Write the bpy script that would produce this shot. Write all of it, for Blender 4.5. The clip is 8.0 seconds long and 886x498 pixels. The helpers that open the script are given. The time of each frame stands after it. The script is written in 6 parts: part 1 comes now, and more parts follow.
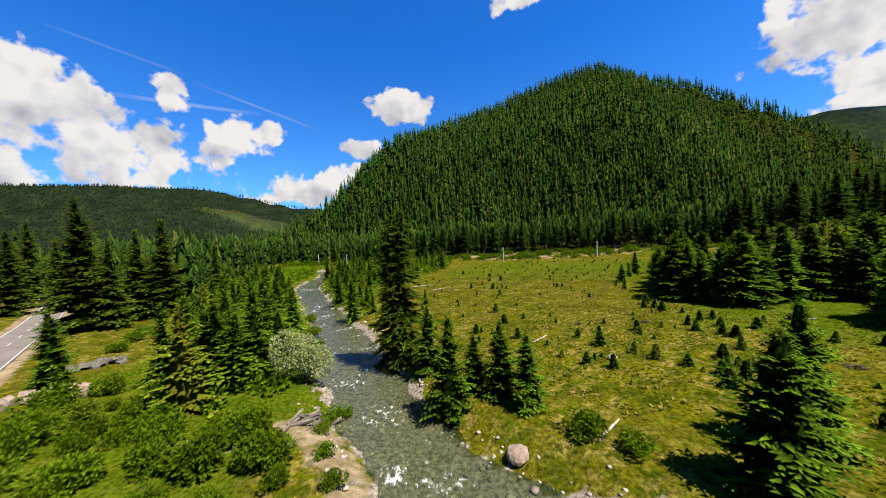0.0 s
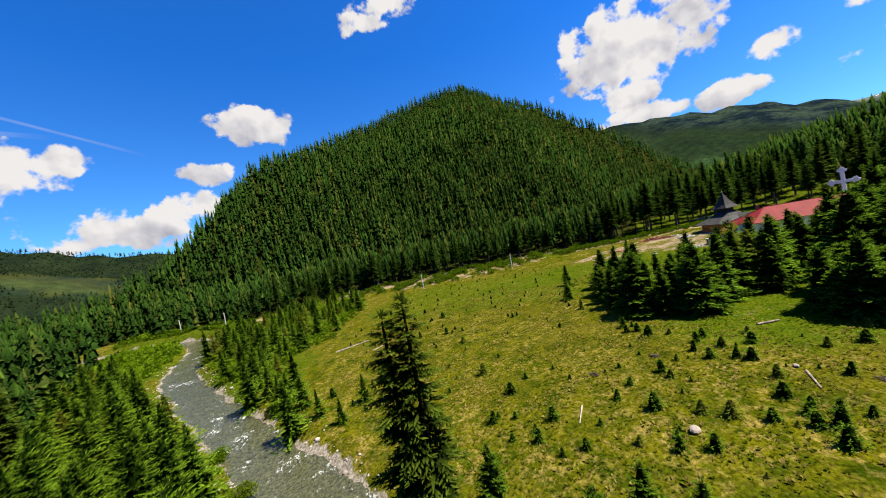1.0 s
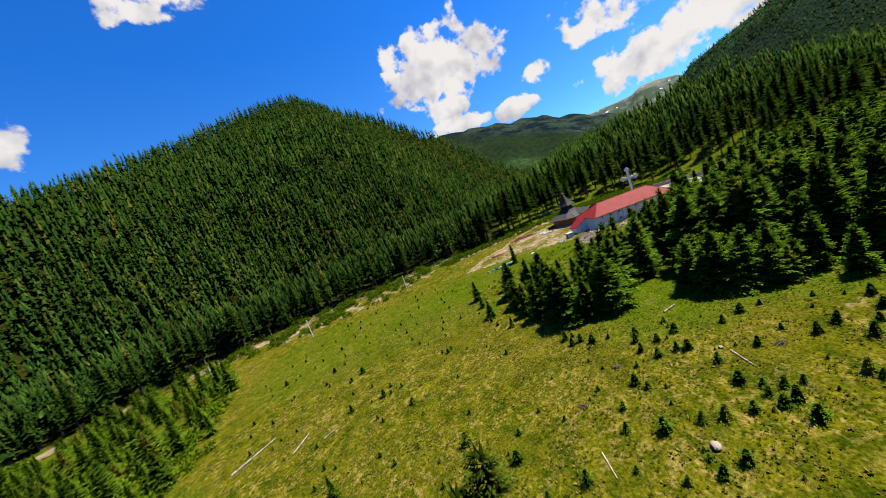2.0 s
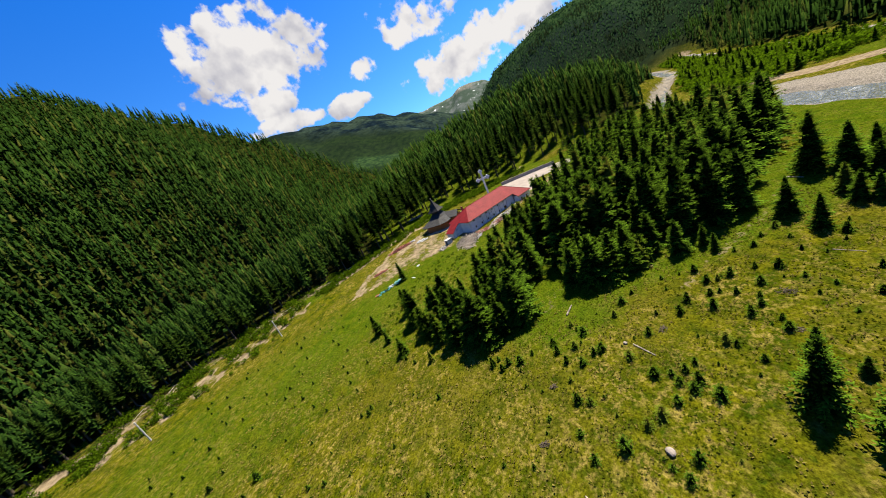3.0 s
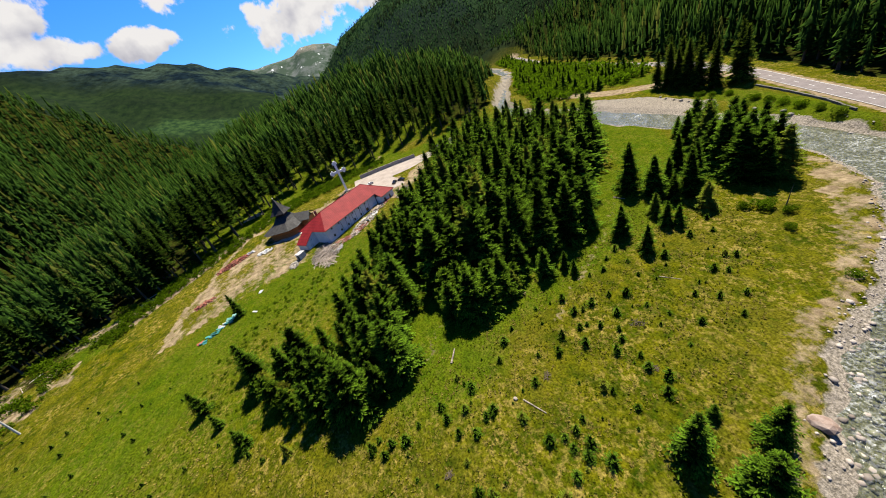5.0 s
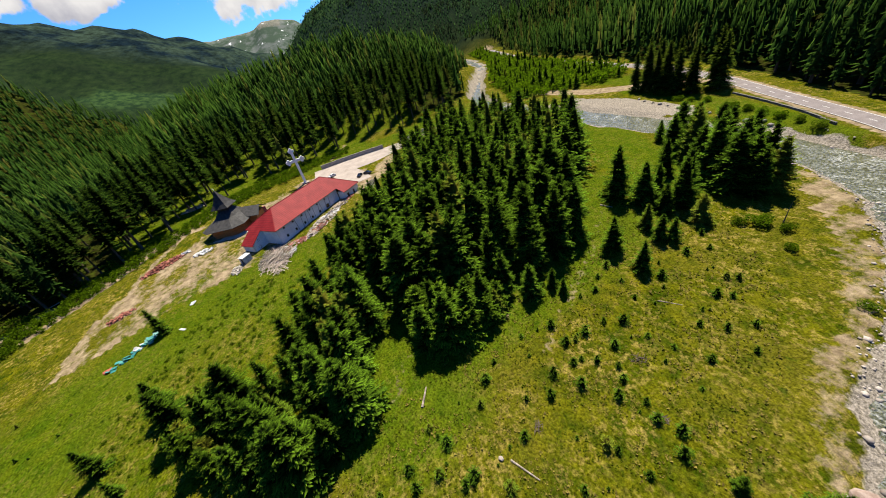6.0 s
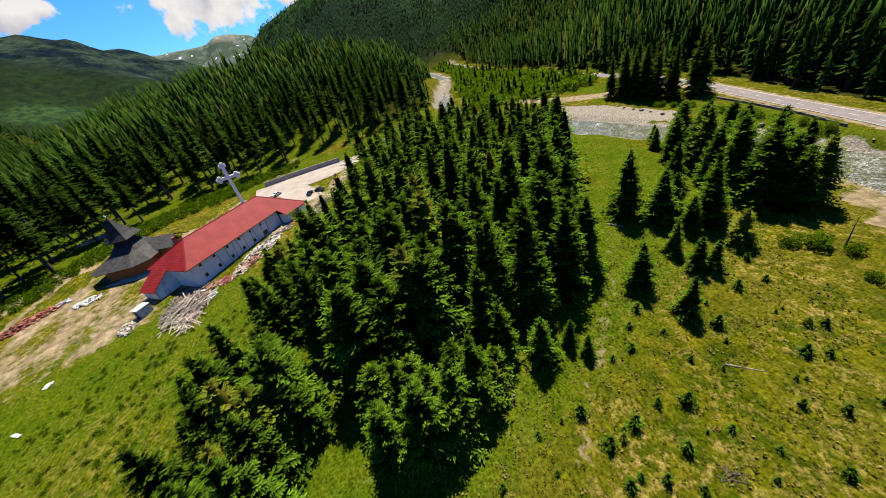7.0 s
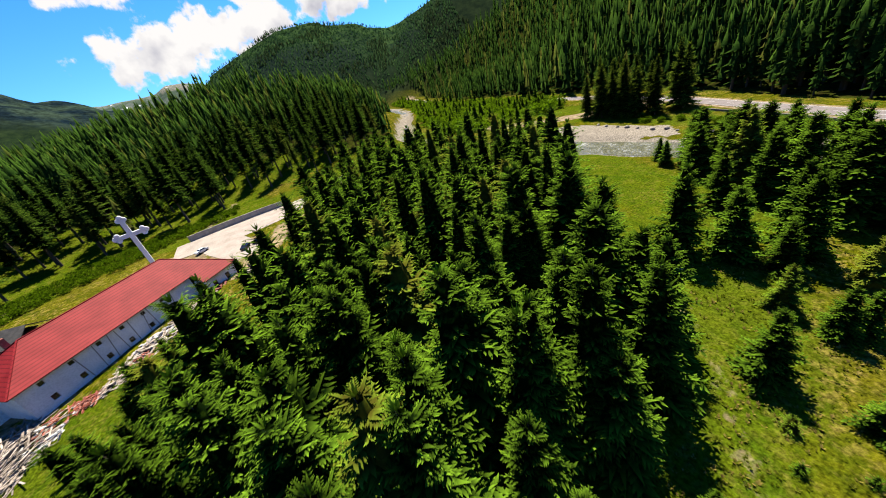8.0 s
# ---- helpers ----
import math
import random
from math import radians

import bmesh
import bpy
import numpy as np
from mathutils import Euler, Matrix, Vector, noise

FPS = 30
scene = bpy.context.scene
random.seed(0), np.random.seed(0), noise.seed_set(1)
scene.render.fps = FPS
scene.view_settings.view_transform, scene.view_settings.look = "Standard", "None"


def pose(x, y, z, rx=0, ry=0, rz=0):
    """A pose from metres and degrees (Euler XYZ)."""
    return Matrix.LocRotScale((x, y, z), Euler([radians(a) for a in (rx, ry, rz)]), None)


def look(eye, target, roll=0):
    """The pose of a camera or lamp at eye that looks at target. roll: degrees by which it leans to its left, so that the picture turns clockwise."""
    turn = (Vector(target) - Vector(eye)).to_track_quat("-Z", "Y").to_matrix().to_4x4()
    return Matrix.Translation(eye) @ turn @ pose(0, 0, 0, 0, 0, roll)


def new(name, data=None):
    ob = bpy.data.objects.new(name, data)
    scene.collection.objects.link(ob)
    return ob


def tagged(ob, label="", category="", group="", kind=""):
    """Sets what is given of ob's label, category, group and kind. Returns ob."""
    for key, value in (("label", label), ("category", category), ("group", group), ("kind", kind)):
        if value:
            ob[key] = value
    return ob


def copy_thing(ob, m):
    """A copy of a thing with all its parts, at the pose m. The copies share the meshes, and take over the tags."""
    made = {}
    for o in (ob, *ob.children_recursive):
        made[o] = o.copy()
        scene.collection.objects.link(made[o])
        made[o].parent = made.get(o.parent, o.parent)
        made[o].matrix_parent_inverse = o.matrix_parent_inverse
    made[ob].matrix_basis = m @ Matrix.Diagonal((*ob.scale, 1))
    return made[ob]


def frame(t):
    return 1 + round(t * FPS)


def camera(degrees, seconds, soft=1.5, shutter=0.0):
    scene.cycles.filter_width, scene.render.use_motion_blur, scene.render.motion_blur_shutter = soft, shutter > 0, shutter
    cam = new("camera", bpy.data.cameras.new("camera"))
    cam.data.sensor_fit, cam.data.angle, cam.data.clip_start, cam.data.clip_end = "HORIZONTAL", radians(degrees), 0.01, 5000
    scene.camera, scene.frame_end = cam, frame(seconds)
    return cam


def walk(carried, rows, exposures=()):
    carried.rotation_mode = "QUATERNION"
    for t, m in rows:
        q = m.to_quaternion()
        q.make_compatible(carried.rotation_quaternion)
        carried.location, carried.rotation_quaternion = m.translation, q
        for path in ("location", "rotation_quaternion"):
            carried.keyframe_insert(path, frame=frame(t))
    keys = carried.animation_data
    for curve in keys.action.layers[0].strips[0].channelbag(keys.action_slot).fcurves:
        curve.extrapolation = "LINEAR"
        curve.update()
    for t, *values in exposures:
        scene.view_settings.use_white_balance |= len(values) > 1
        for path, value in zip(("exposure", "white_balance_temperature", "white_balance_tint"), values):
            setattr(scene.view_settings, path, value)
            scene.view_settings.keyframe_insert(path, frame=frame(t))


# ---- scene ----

# Camera and flight
cam = camera(108.05, 8.0, soft=1.0, shutter=0.12)
PATH = [
    (0.00, 0.00, 0.00, 19.09, 88.11, 2.64, -0.09),
    (0.25, -3.76, 4.97, 21.24, 88.63, 4.33, -4.67),
    (0.50, -7.34, 9.69, 23.65, 88.86, 6.27, -9.56),
    (0.75, -10.68, 14.23, 26.31, 88.77, 8.48, -14.88),
    (1.00, -13.65, 18.73, 29.09, 88.35, 10.91, -20.71),
    (1.25, -16.15, 23.23, 31.88, 87.60, 13.40, -27.00),
    (1.50, -18.20, 27.62, 34.63, 86.57, 15.65, -33.40),
    (1.75, -19.48, 31.96, 37.53, 85.07, 17.56, -39.99),
    (2.00, -19.59, 36.49, 40.80, 82.88, 19.43, -47.27),
    (2.25, -18.50, 40.94, 44.27, 80.08, 21.25, -55.10),
    (2.50, -16.77, 44.74, 47.50, 77.12, 22.77, -62.74),
    (2.75, -14.88, 47.31, 50.07, 74.37, 23.66, -69.49),
    (3.00, -13.00, 48.88, 52.04, 71.85, 23.93, -75.56),
    (3.25, -10.81, 50.14, 53.87, 69.18, 23.80, -81.72),
    (3.50, -8.35, 51.21, 55.68, 66.53, 23.34, -87.66),
    (3.75, -5.75, 51.73, 57.24, 64.24, 22.38, -92.37),
    (4.00, -2.79, 51.80, 58.40, 62.24, 21.02, -95.82),
    (4.25, 0.57, 51.57, 59.06, 60.54, 19.55, -98.19),
    (4.50, 3.75, 51.01, 59.27, 59.47, 18.35, -99.65),
    (4.75, 6.34, 50.13, 59.17, 59.12, 17.55, -100.32),
    (5.00, 8.77, 49.34, 59.01, 58.87, 16.79, -100.83),
    (5.25, 11.47, 48.88, 58.82, 58.34, 15.87, -101.55),
    (5.50, 14.65, 48.67, 58.51, 57.58, 14.80, -102.56),
    (5.75, 18.41, 48.49, 57.85, 56.82, 13.72, -103.81),
    (6.00, 22.73, 48.13, 56.72, 56.35, 12.79, -105.14),
    (6.25, 27.61, 47.41, 55.05, 56.30, 12.15, -106.46),
    (6.50, 33.01, 46.37, 53.04, 56.55, 11.81, -107.83),
    (6.75, 38.89, 45.13, 50.88, 56.97, 11.72, -109.34),
    (7.00, 45.09, 43.83, 48.72, 57.57, 11.81, -111.03),
    (7.25, 51.47, 42.54, 46.66, 58.40, 12.03, -112.87),
    (7.50, 57.89, 41.19, 44.73, 59.42, 12.36, -114.73),
    (7.75, 64.30, 39.66, 42.96, 60.54, 12.80, -116.47),
    (8.00, 70.67, 37.91, 41.35, 61.70, 13.33, -118.06),
]
walk(cam, [(t, pose(x, y, z, rx, ry, rz)) for t, x, y, z, rx, ry, rz in PATH], [(0.0, 1.5), (6.8, 1.5), (8.0, 1.7)])

# Sky with clouds, sun and exposure
SUN_AZIMUTH, SUN_ELEVATION = 122.0, 61.0  # degrees, clockwise from +y
world = bpy.data.worlds.new("sky")
scene.world = world
world.use_nodes = True
wn, wl = world.node_tree.nodes, world.node_tree.links
wn.clear()


def w_node(kind, **inputs):
    n = wn.new(kind)
    for key, value in inputs.items():
        if key == "op":
            n.operation = value
        elif isinstance(value, bpy.types.NodeSocket):
            wl.new(value, n.inputs[int(key[1:])])
        else:
            n.inputs[int(key[1:])].default_value = value
    return n


w_way = w_node("ShaderNodeTexCoord").outputs["Generated"]
w_sky = wn.new("ShaderNodeTexSky")
w_sky.sky_type = "NISHITA"
w_sky.sun_disc = False
w_sky.sun_elevation, w_sky.sun_rotation = radians(SUN_ELEVATION), radians(SUN_AZIMUTH)
w_sky.altitude, w_sky.air_density, w_sky.dust_density, w_sky.ozone_density = 900, 1.0, 0.2, 3.0
# deep mountain blue: the film's saturated sky
w_high = w_node("ShaderNodeSeparateXYZ", _0=w_way).outputs[2]
w_tint = wn.new("ShaderNodeValToRGB")
w_tint.color_ramp.elements[0].position, w_tint.color_ramp.elements[0].color = 0.05, (0.52, 1.08, 1.60, 1)
w_tint.color_ramp.elements[1].position, w_tint.color_ramp.elements[1].color = 0.50, (0.15, 0.88, 1.86, 1)
wl.new(w_high, w_tint.inputs[0])
w_blue = wn.new("ShaderNodeMix")
w_blue.data_type, w_blue.blend_type = "RGBA", "MULTIPLY"
w_blue.inputs[0].default_value = 1.0
wl.new(w_sky.outputs[0], w_blue.inputs[6])
wl.new(w_tint.outputs[0], w_blue.inputs[7])
w_clear = wn.new("ShaderNodeBackground")
w_clear.inputs["Strength"].default_value = 0.0435
wl.new(w_blue.outputs[2], w_clear.inputs["Color"])

# Fair-weather clouds: azimuth, elevation, half width, half height, in degrees
CLOUDS = [
    (-51, 17.5, 6, 4.6), (-56, 12, 8, 4.5), (-46, 12, 7, 3.6), (-38, 13.0, 6.5, 3.4), (-31.5, 15.8, 4.0, 2.8), (-27, 17.0, 2.4, 1.7), (-22, 8.8, 9, 2.5), (-15.5, 10.6, 5, 2.3), (-12, 15.6, 4.0, 1.5),
    (-5.7, 22.2, 4.6, 3.0), (-39.4, 20.7, 2.6, 1.9), (14.5, 34.6, 3.2, 1.6), (54.5, 22, 9.5, 5.6), (53.7, 15.2, 3.6, 2.1), (53.6, 12.2, 5.2, 1.6), (18, 36.5, 4, 1.8), (77.5, 17.4, 7, 3.2), (69.2, 14.7, 2.6, 1.9),
    (64.4, 11.4, 3.0, 1.6), (79, 10.6, 5.6, 3.2), (86.5, 10.4, 7, 4.2), (95, 12.6, 6, 3.2), (104, 12.6, 7, 2.6),
]


def across(azimuth, elevation):
    """Ahead, right and up of a direction in the sky."""
    a, e = radians(azimuth), radians(elevation)
    ahead = Vector((math.sin(a) * math.cos(e), math.cos(a) * math.cos(e), math.sin(e)))
    right = Vector((math.cos(a), -math.sin(a), 0))
    return ahead, right, right.cross(ahead)


w_shape, w_under = None, None
for azimuth, elevation, wide, tall in CLOUDS:
    ahead, right, above = across(azimuth, elevation)
    u = w_node("ShaderNodeVectorMath", op="DOT_PRODUCT", _0=w_way, _1=right / math.sin(radians(wide))).outputs["Value"]
    v = w_node("ShaderNodeVectorMath", op="DOT_PRODUCT", _0=w_way, _1=above / math.sin(radians(tall))).outputs["Value"]
    uu = w_node("ShaderNodeMath", op="MULTIPLY", _0=u, _1=u).outputs[0]
    q = w_node("ShaderNodeMath", op="MULTIPLY_ADD", _0=v, _1=v, _2=uu).outputs[0]
    d = w_node("ShaderNodeMath", op="SUBTRACT", _0=1.0, _1=q).outputs[0]
    top = w_node("ShaderNodeMath", op="MULTIPLY_ADD", _0=v, _1=0.45, _2=d).outputs[0]
    w_shape = d if w_shape is None else w_node("ShaderNodeMath", op="SMOOTH_MAX", _0=w_shape, _1=d, _2=0.3).outputs[0]
    w_under = top if w_under is None else w_node("ShaderNodeMath", op="MAXIMUM", _0=w_under, _1=top).outputs[0]


def w_noise(scale, detail, rough, where=None):
    n = wn.new("ShaderNodeTexNoise")
    n.inputs["Scale"].default_value, n.inputs["Detail"].default_value, n.inputs["Roughness"].default_value = scale, detail, rough
    wl.new(where or w_way, n.inputs["Vector"])
    return n.outputs["Fac"]


w_ragged = w_node("ShaderNodeMath", op="MULTIPLY_ADD", _0=w_noise(8, 3, 0.5), _1=3.2, _2=-3.95).outputs[0]
w_fine = w_noise(18, 8, 0.57)
w_edge = w_node("ShaderNodeMath", op="MULTIPLY_ADD", _0=w_fine, _1=4.7, _2=w_ragged).outputs[0]
w_dense = w_node("ShaderNodeMath", op="ADD", _0=w_shape, _1=w_edge).outputs[0]
w_alpha = wn.new("ShaderNodeValToRGB")
w_alpha.color_ramp.interpolation = "EASE"
w_alpha.color_ramp.elements[0].position, w_alpha.color_ramp.elements[1].position = 0.0, 0.55
wl.new(w_dense, w_alpha.inputs[0])
# billows: lit where the cloud is thinner on the sun's side, greyer in the thick middle
w_sunward = w_node("ShaderNodeVectorMath", op="ADD", _0=w_way, _1=(0.012, -0.006, 0.022)).outputs[0]
w_relief = w_node("ShaderNodeMath", op="SUBTRACT", _0=w_noise(9, 5, 0.5), _1=w_noise(9, 5, 0.5, w_sunward)).outputs[0]
w_thick = w_node("ShaderNodeMath", op="MULTIPLY_ADD", _0=w_under, _1=0.22, _2=0.50).outputs[0]
w_thick = w_node("ShaderNodeMath", op="MULTIPLY_ADD", _0=w_dense, _1=-0.17, _2=w_thick).outputs[0]
w_lit = wn.new("ShaderNodeValToRGB")
w_lit.color_ramp.elements[0].position, w_lit.color_ramp.elements[0].color = 0.10, (0.50, 0.50, 0.58, 1)
w_lit.color_ramp.elements[1].position, w_lit.color_ramp.elements[1].color = 0.58, (1.0, 0.97, 0.95, 1)
wl.new(w_node("ShaderNodeMath", op="MULTIPLY_ADD", _0=w_relief, _1=2.4, _2=w_thick).outputs[0], w_lit.inputs[0])
w_cloud = wn.new("ShaderNodeBackground")
w_cloud.inputs["Strength"].default_value = 0.31
wl.new(w_lit.outputs[0], w_cloud.inputs["Color"])
# thin vapour trails: from and to (azimuth, elevation), half width in degrees, strength
w_veil = w_alpha.outputs[0]
for start, end, wide, strong in (((-50.2, 24.6), (-37, 23.0), 0.16, 0.10), ((-46, 19.0), (-27.7, 19.6), 0.28, 0.24), ((-36.6, 22.4), (-19.5, 18.0), 0.20, 0.20)):
    va, vb = across(*start)[0], across(*end)[0]
    off = w_node("ShaderNodeVectorMath", op="DOT_PRODUCT", _0=w_way, _1=va.cross(vb).normalized() / math.sin(radians(wide))).outputs["Value"]
    line = w_node("ShaderNodeMath", op="MULTIPLY_ADD", _0=off, _1=w_node("ShaderNodeMath", op="MULTIPLY", _0=off, _1=-1.0).outputs[0], _2=1.0).outputs[0]
    middle = (va + vb).normalized()
    near = w_node("ShaderNodeVectorMath", op="DOT_PRODUCT", _0=w_way, _1=middle).outputs["Value"]
    limit = math.cos(va.angle(middle))
    span = w_node("ShaderNodeMath", op="MULTIPLY_ADD", _0=near, _1=1.0 / (1 - limit), _2=-limit / (1 - limit)).outputs[0]
    trail = w_node("ShaderNodeMath", op="MINIMUM", _0=line, _1=span)
    faint = w_node("ShaderNodeMath", op="MULTIPLY", _0=trail.outputs[0], _1=w_node("ShaderNodeMath", op="MULTIPLY", _0=w_noise(9, 4, 0.6), _1=2 * strong).outputs[0])
    faint.use_clamp = True
    w_veil = w_node("ShaderNodeMath", op="MAXIMUM", _0=w_veil, _1=faint.outputs[0]).outputs[0]
w_mix = wn.new("ShaderNodeMixShader")
wl.new(w_veil, w_mix.inputs[0])
wl.new(w_clear.outputs[0], w_mix.inputs[1])
wl.new(w_cloud.outputs[0], w_mix.inputs[2])
wl.new(w_mix.outputs[0], wn.new("ShaderNodeOutputWorld").inputs["Surface"])

sun = new("sun", bpy.data.lights.new("sun", "SUN"))
sun.data.energy, sun.data.angle, sun.data.color = 5.0, radians(0.53), (1.0, 0.92, 0.74)
sun_way = across(SUN_AZIMUTH, SUN_ELEVATION)[0]
sun.matrix_world = look(sun_way * 300, (0, 0, 0))

# ---- materials ----
class Nodes:
    """A node material with a Principled surface, and short ways to add nodes."""

    def __init__(self, name, rough=0.8, metal=0.0):
        self.mat = bpy.data.materials.new(name)
        self.mat.use_nodes = True
        self.tree = self.mat.node_tree
        self.bsdf = self.tree.nodes["Principled BSDF"]
        self.bsdf.inputs["Roughness"].default_value = rough
        self.bsdf.inputs["Metallic"].default_value = metal
        self.coord = self.tree.nodes.new("ShaderNodeTexCoord").outputs["Object"]

    def link(self, a, b):
        self.tree.links.new(a, b)
        return self

    def noise(self, size, detail=4.0, rough=0.55, where=None, stretch=None):
        n = self.tree.nodes.new("ShaderNodeTexNoise")
        n.inputs["Scale"].default_value = 1.0 / size
        n.inputs["Detail"].default_value, n.inputs["Roughness"].default_value = detail, rough
        source = where or self.coord
        if stretch:
            m = self.tree.nodes.new("ShaderNodeMapping")
            m.inputs["Scale"].default_value = stretch
            self.link(source, m.inputs["Vector"])
            source = m.outputs[0]
        self.link(source, n.inputs["Vector"])
        return n.outputs["Fac"]

    def ramp(self, fac, stops):
        r = self.tree.nodes.new("ShaderNodeValToRGB")
        e = r.color_ramp.elements
        while len(e) < len(stops):
            e.new(0.5)
        for k, (p, c) in zip(e, stops):
            k.position, k.color = p, (*c, 1) if not isinstance(c, (int, float)) else (c, c, c, 1)
        self.link(fac, r.inputs[0])
        return r.outputs[0]

    def mix(self, fac, a, b, kind="MIX"):
        m = self.tree.nodes.new("ShaderNodeMix")
        m.data_type, m.blend_type = "RGBA", kind
        for socket, value in ((m.inputs[0], fac), (m.inputs[6], a), (m.inputs[7], b)):
            if isinstance(value, (int, float)):
                socket.default_value = value
            elif isinstance(value, tuple):
                socket.default_value = (*value, 1)
            else:
                self.link(value, socket)
        return m.outputs[2]

    def math(self, kind, a, b=0.0):
        m = self.tree.nodes.new("ShaderNodeMath")
        m.operation = kind
        for socket, value in ((m.inputs[0], a), (m.inputs[1], b)):
            if isinstance(value, (int, float)):
                socket.default_value = value
            else:
                self.link(value, socket)
        return m.outputs[0]

    def attribute(self, name):
        a = self.tree.nodes.new("ShaderNodeAttribute")
        a.attribute_name = name
        s = self.tree.nodes.new("ShaderNodeSeparateColor")
        self.link(a.outputs["Color"], s.inputs[0])
        return s.outputs

    def random(self):
        return self.tree.nodes.new("ShaderNodeObjectInfo").outputs["Random"]

    def island(self):
        return self.tree.nodes.new("ShaderNodeNewGeometry").outputs["Random Per Island"]

    def bump(self, fac, depth, strength=0.6):
        b = self.tree.nodes.new("ShaderNodeBump")
        b.inputs["Strength"].default_value, b.inputs["Distance"].default_value = strength, depth
        self.link(fac, b.inputs["Height"])
        self.link(b.outputs[0], self.bsdf.inputs["Normal"])
        return self

    def color(self, socket):
        self.link(socket, self.bsdf.inputs["Base Color"])
        return self


def plain(name, a, b, size=0.6, rough=0.75, metal=0.0, depth=0.01, stretch=None, vary=0.25):
    """A surface between two colours: large stains, fine grain, relief, and a small change from piece to piece."""
    m = Nodes(name, rough, metal)
    m.bsdf.inputs["Specular IOR Level"].default_value = 0.5 if rough < 0.7 else 0.15
    c = m.mix(m.ramp(m.noise(size, 5, stretch=stretch), [(0.35, 0.0), (0.65, 1.0)]), a, b)
    c = m.mix(m.ramp(m.noise(size / 9, 3, stretch=stretch), [(0.3, 0.75), (0.7, 1.15)]), (0, 0, 0), c)
    c = m.mix(1.0, c, m.ramp(m.random(), [(0.0, 1.0 - vary), (1.0, 1.0)]), "MULTIPLY")
    return m.color(c).bump(m.noise(size / 6, 4, stretch=stretch), depth).mat


def foliage(name, dark, fresh, dry, stuff=False, clear=0.3):
    """Needles or leaves: inside darkened like shade, fresher at the tips, and no two plants alike."""
    m = Nodes(name, 0.55)
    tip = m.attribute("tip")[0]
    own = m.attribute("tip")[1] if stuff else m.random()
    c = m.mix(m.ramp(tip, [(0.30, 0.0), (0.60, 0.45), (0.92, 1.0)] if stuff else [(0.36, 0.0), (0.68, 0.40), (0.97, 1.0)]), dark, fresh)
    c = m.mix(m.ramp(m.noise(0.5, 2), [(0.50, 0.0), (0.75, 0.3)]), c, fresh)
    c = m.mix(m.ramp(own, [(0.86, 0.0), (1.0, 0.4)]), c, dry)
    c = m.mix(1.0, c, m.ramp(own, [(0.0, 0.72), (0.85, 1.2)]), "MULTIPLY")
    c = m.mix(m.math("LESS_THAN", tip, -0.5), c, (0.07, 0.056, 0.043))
    m.color(c)
    m.bsdf.inputs["Specular IOR Level"].default_value = 0.0
    t = m.tree.nodes.new("ShaderNodeBsdfTranslucent")
    m.link(m.mix(1.0, c, (1.0, 1.1, 0.6), "MULTIPLY"), t.inputs["Color"])
    s = m.tree.nodes.new("ShaderNodeMixShader")
    s.inputs[0].default_value = clear
    m.link(m.bsdf.outputs[0], s.inputs[1]).link(t.outputs[0], s.inputs[2])
    m.link(s.outputs[0], m.tree.nodes["Material Output"].inputs["Surface"])
    return m.mat


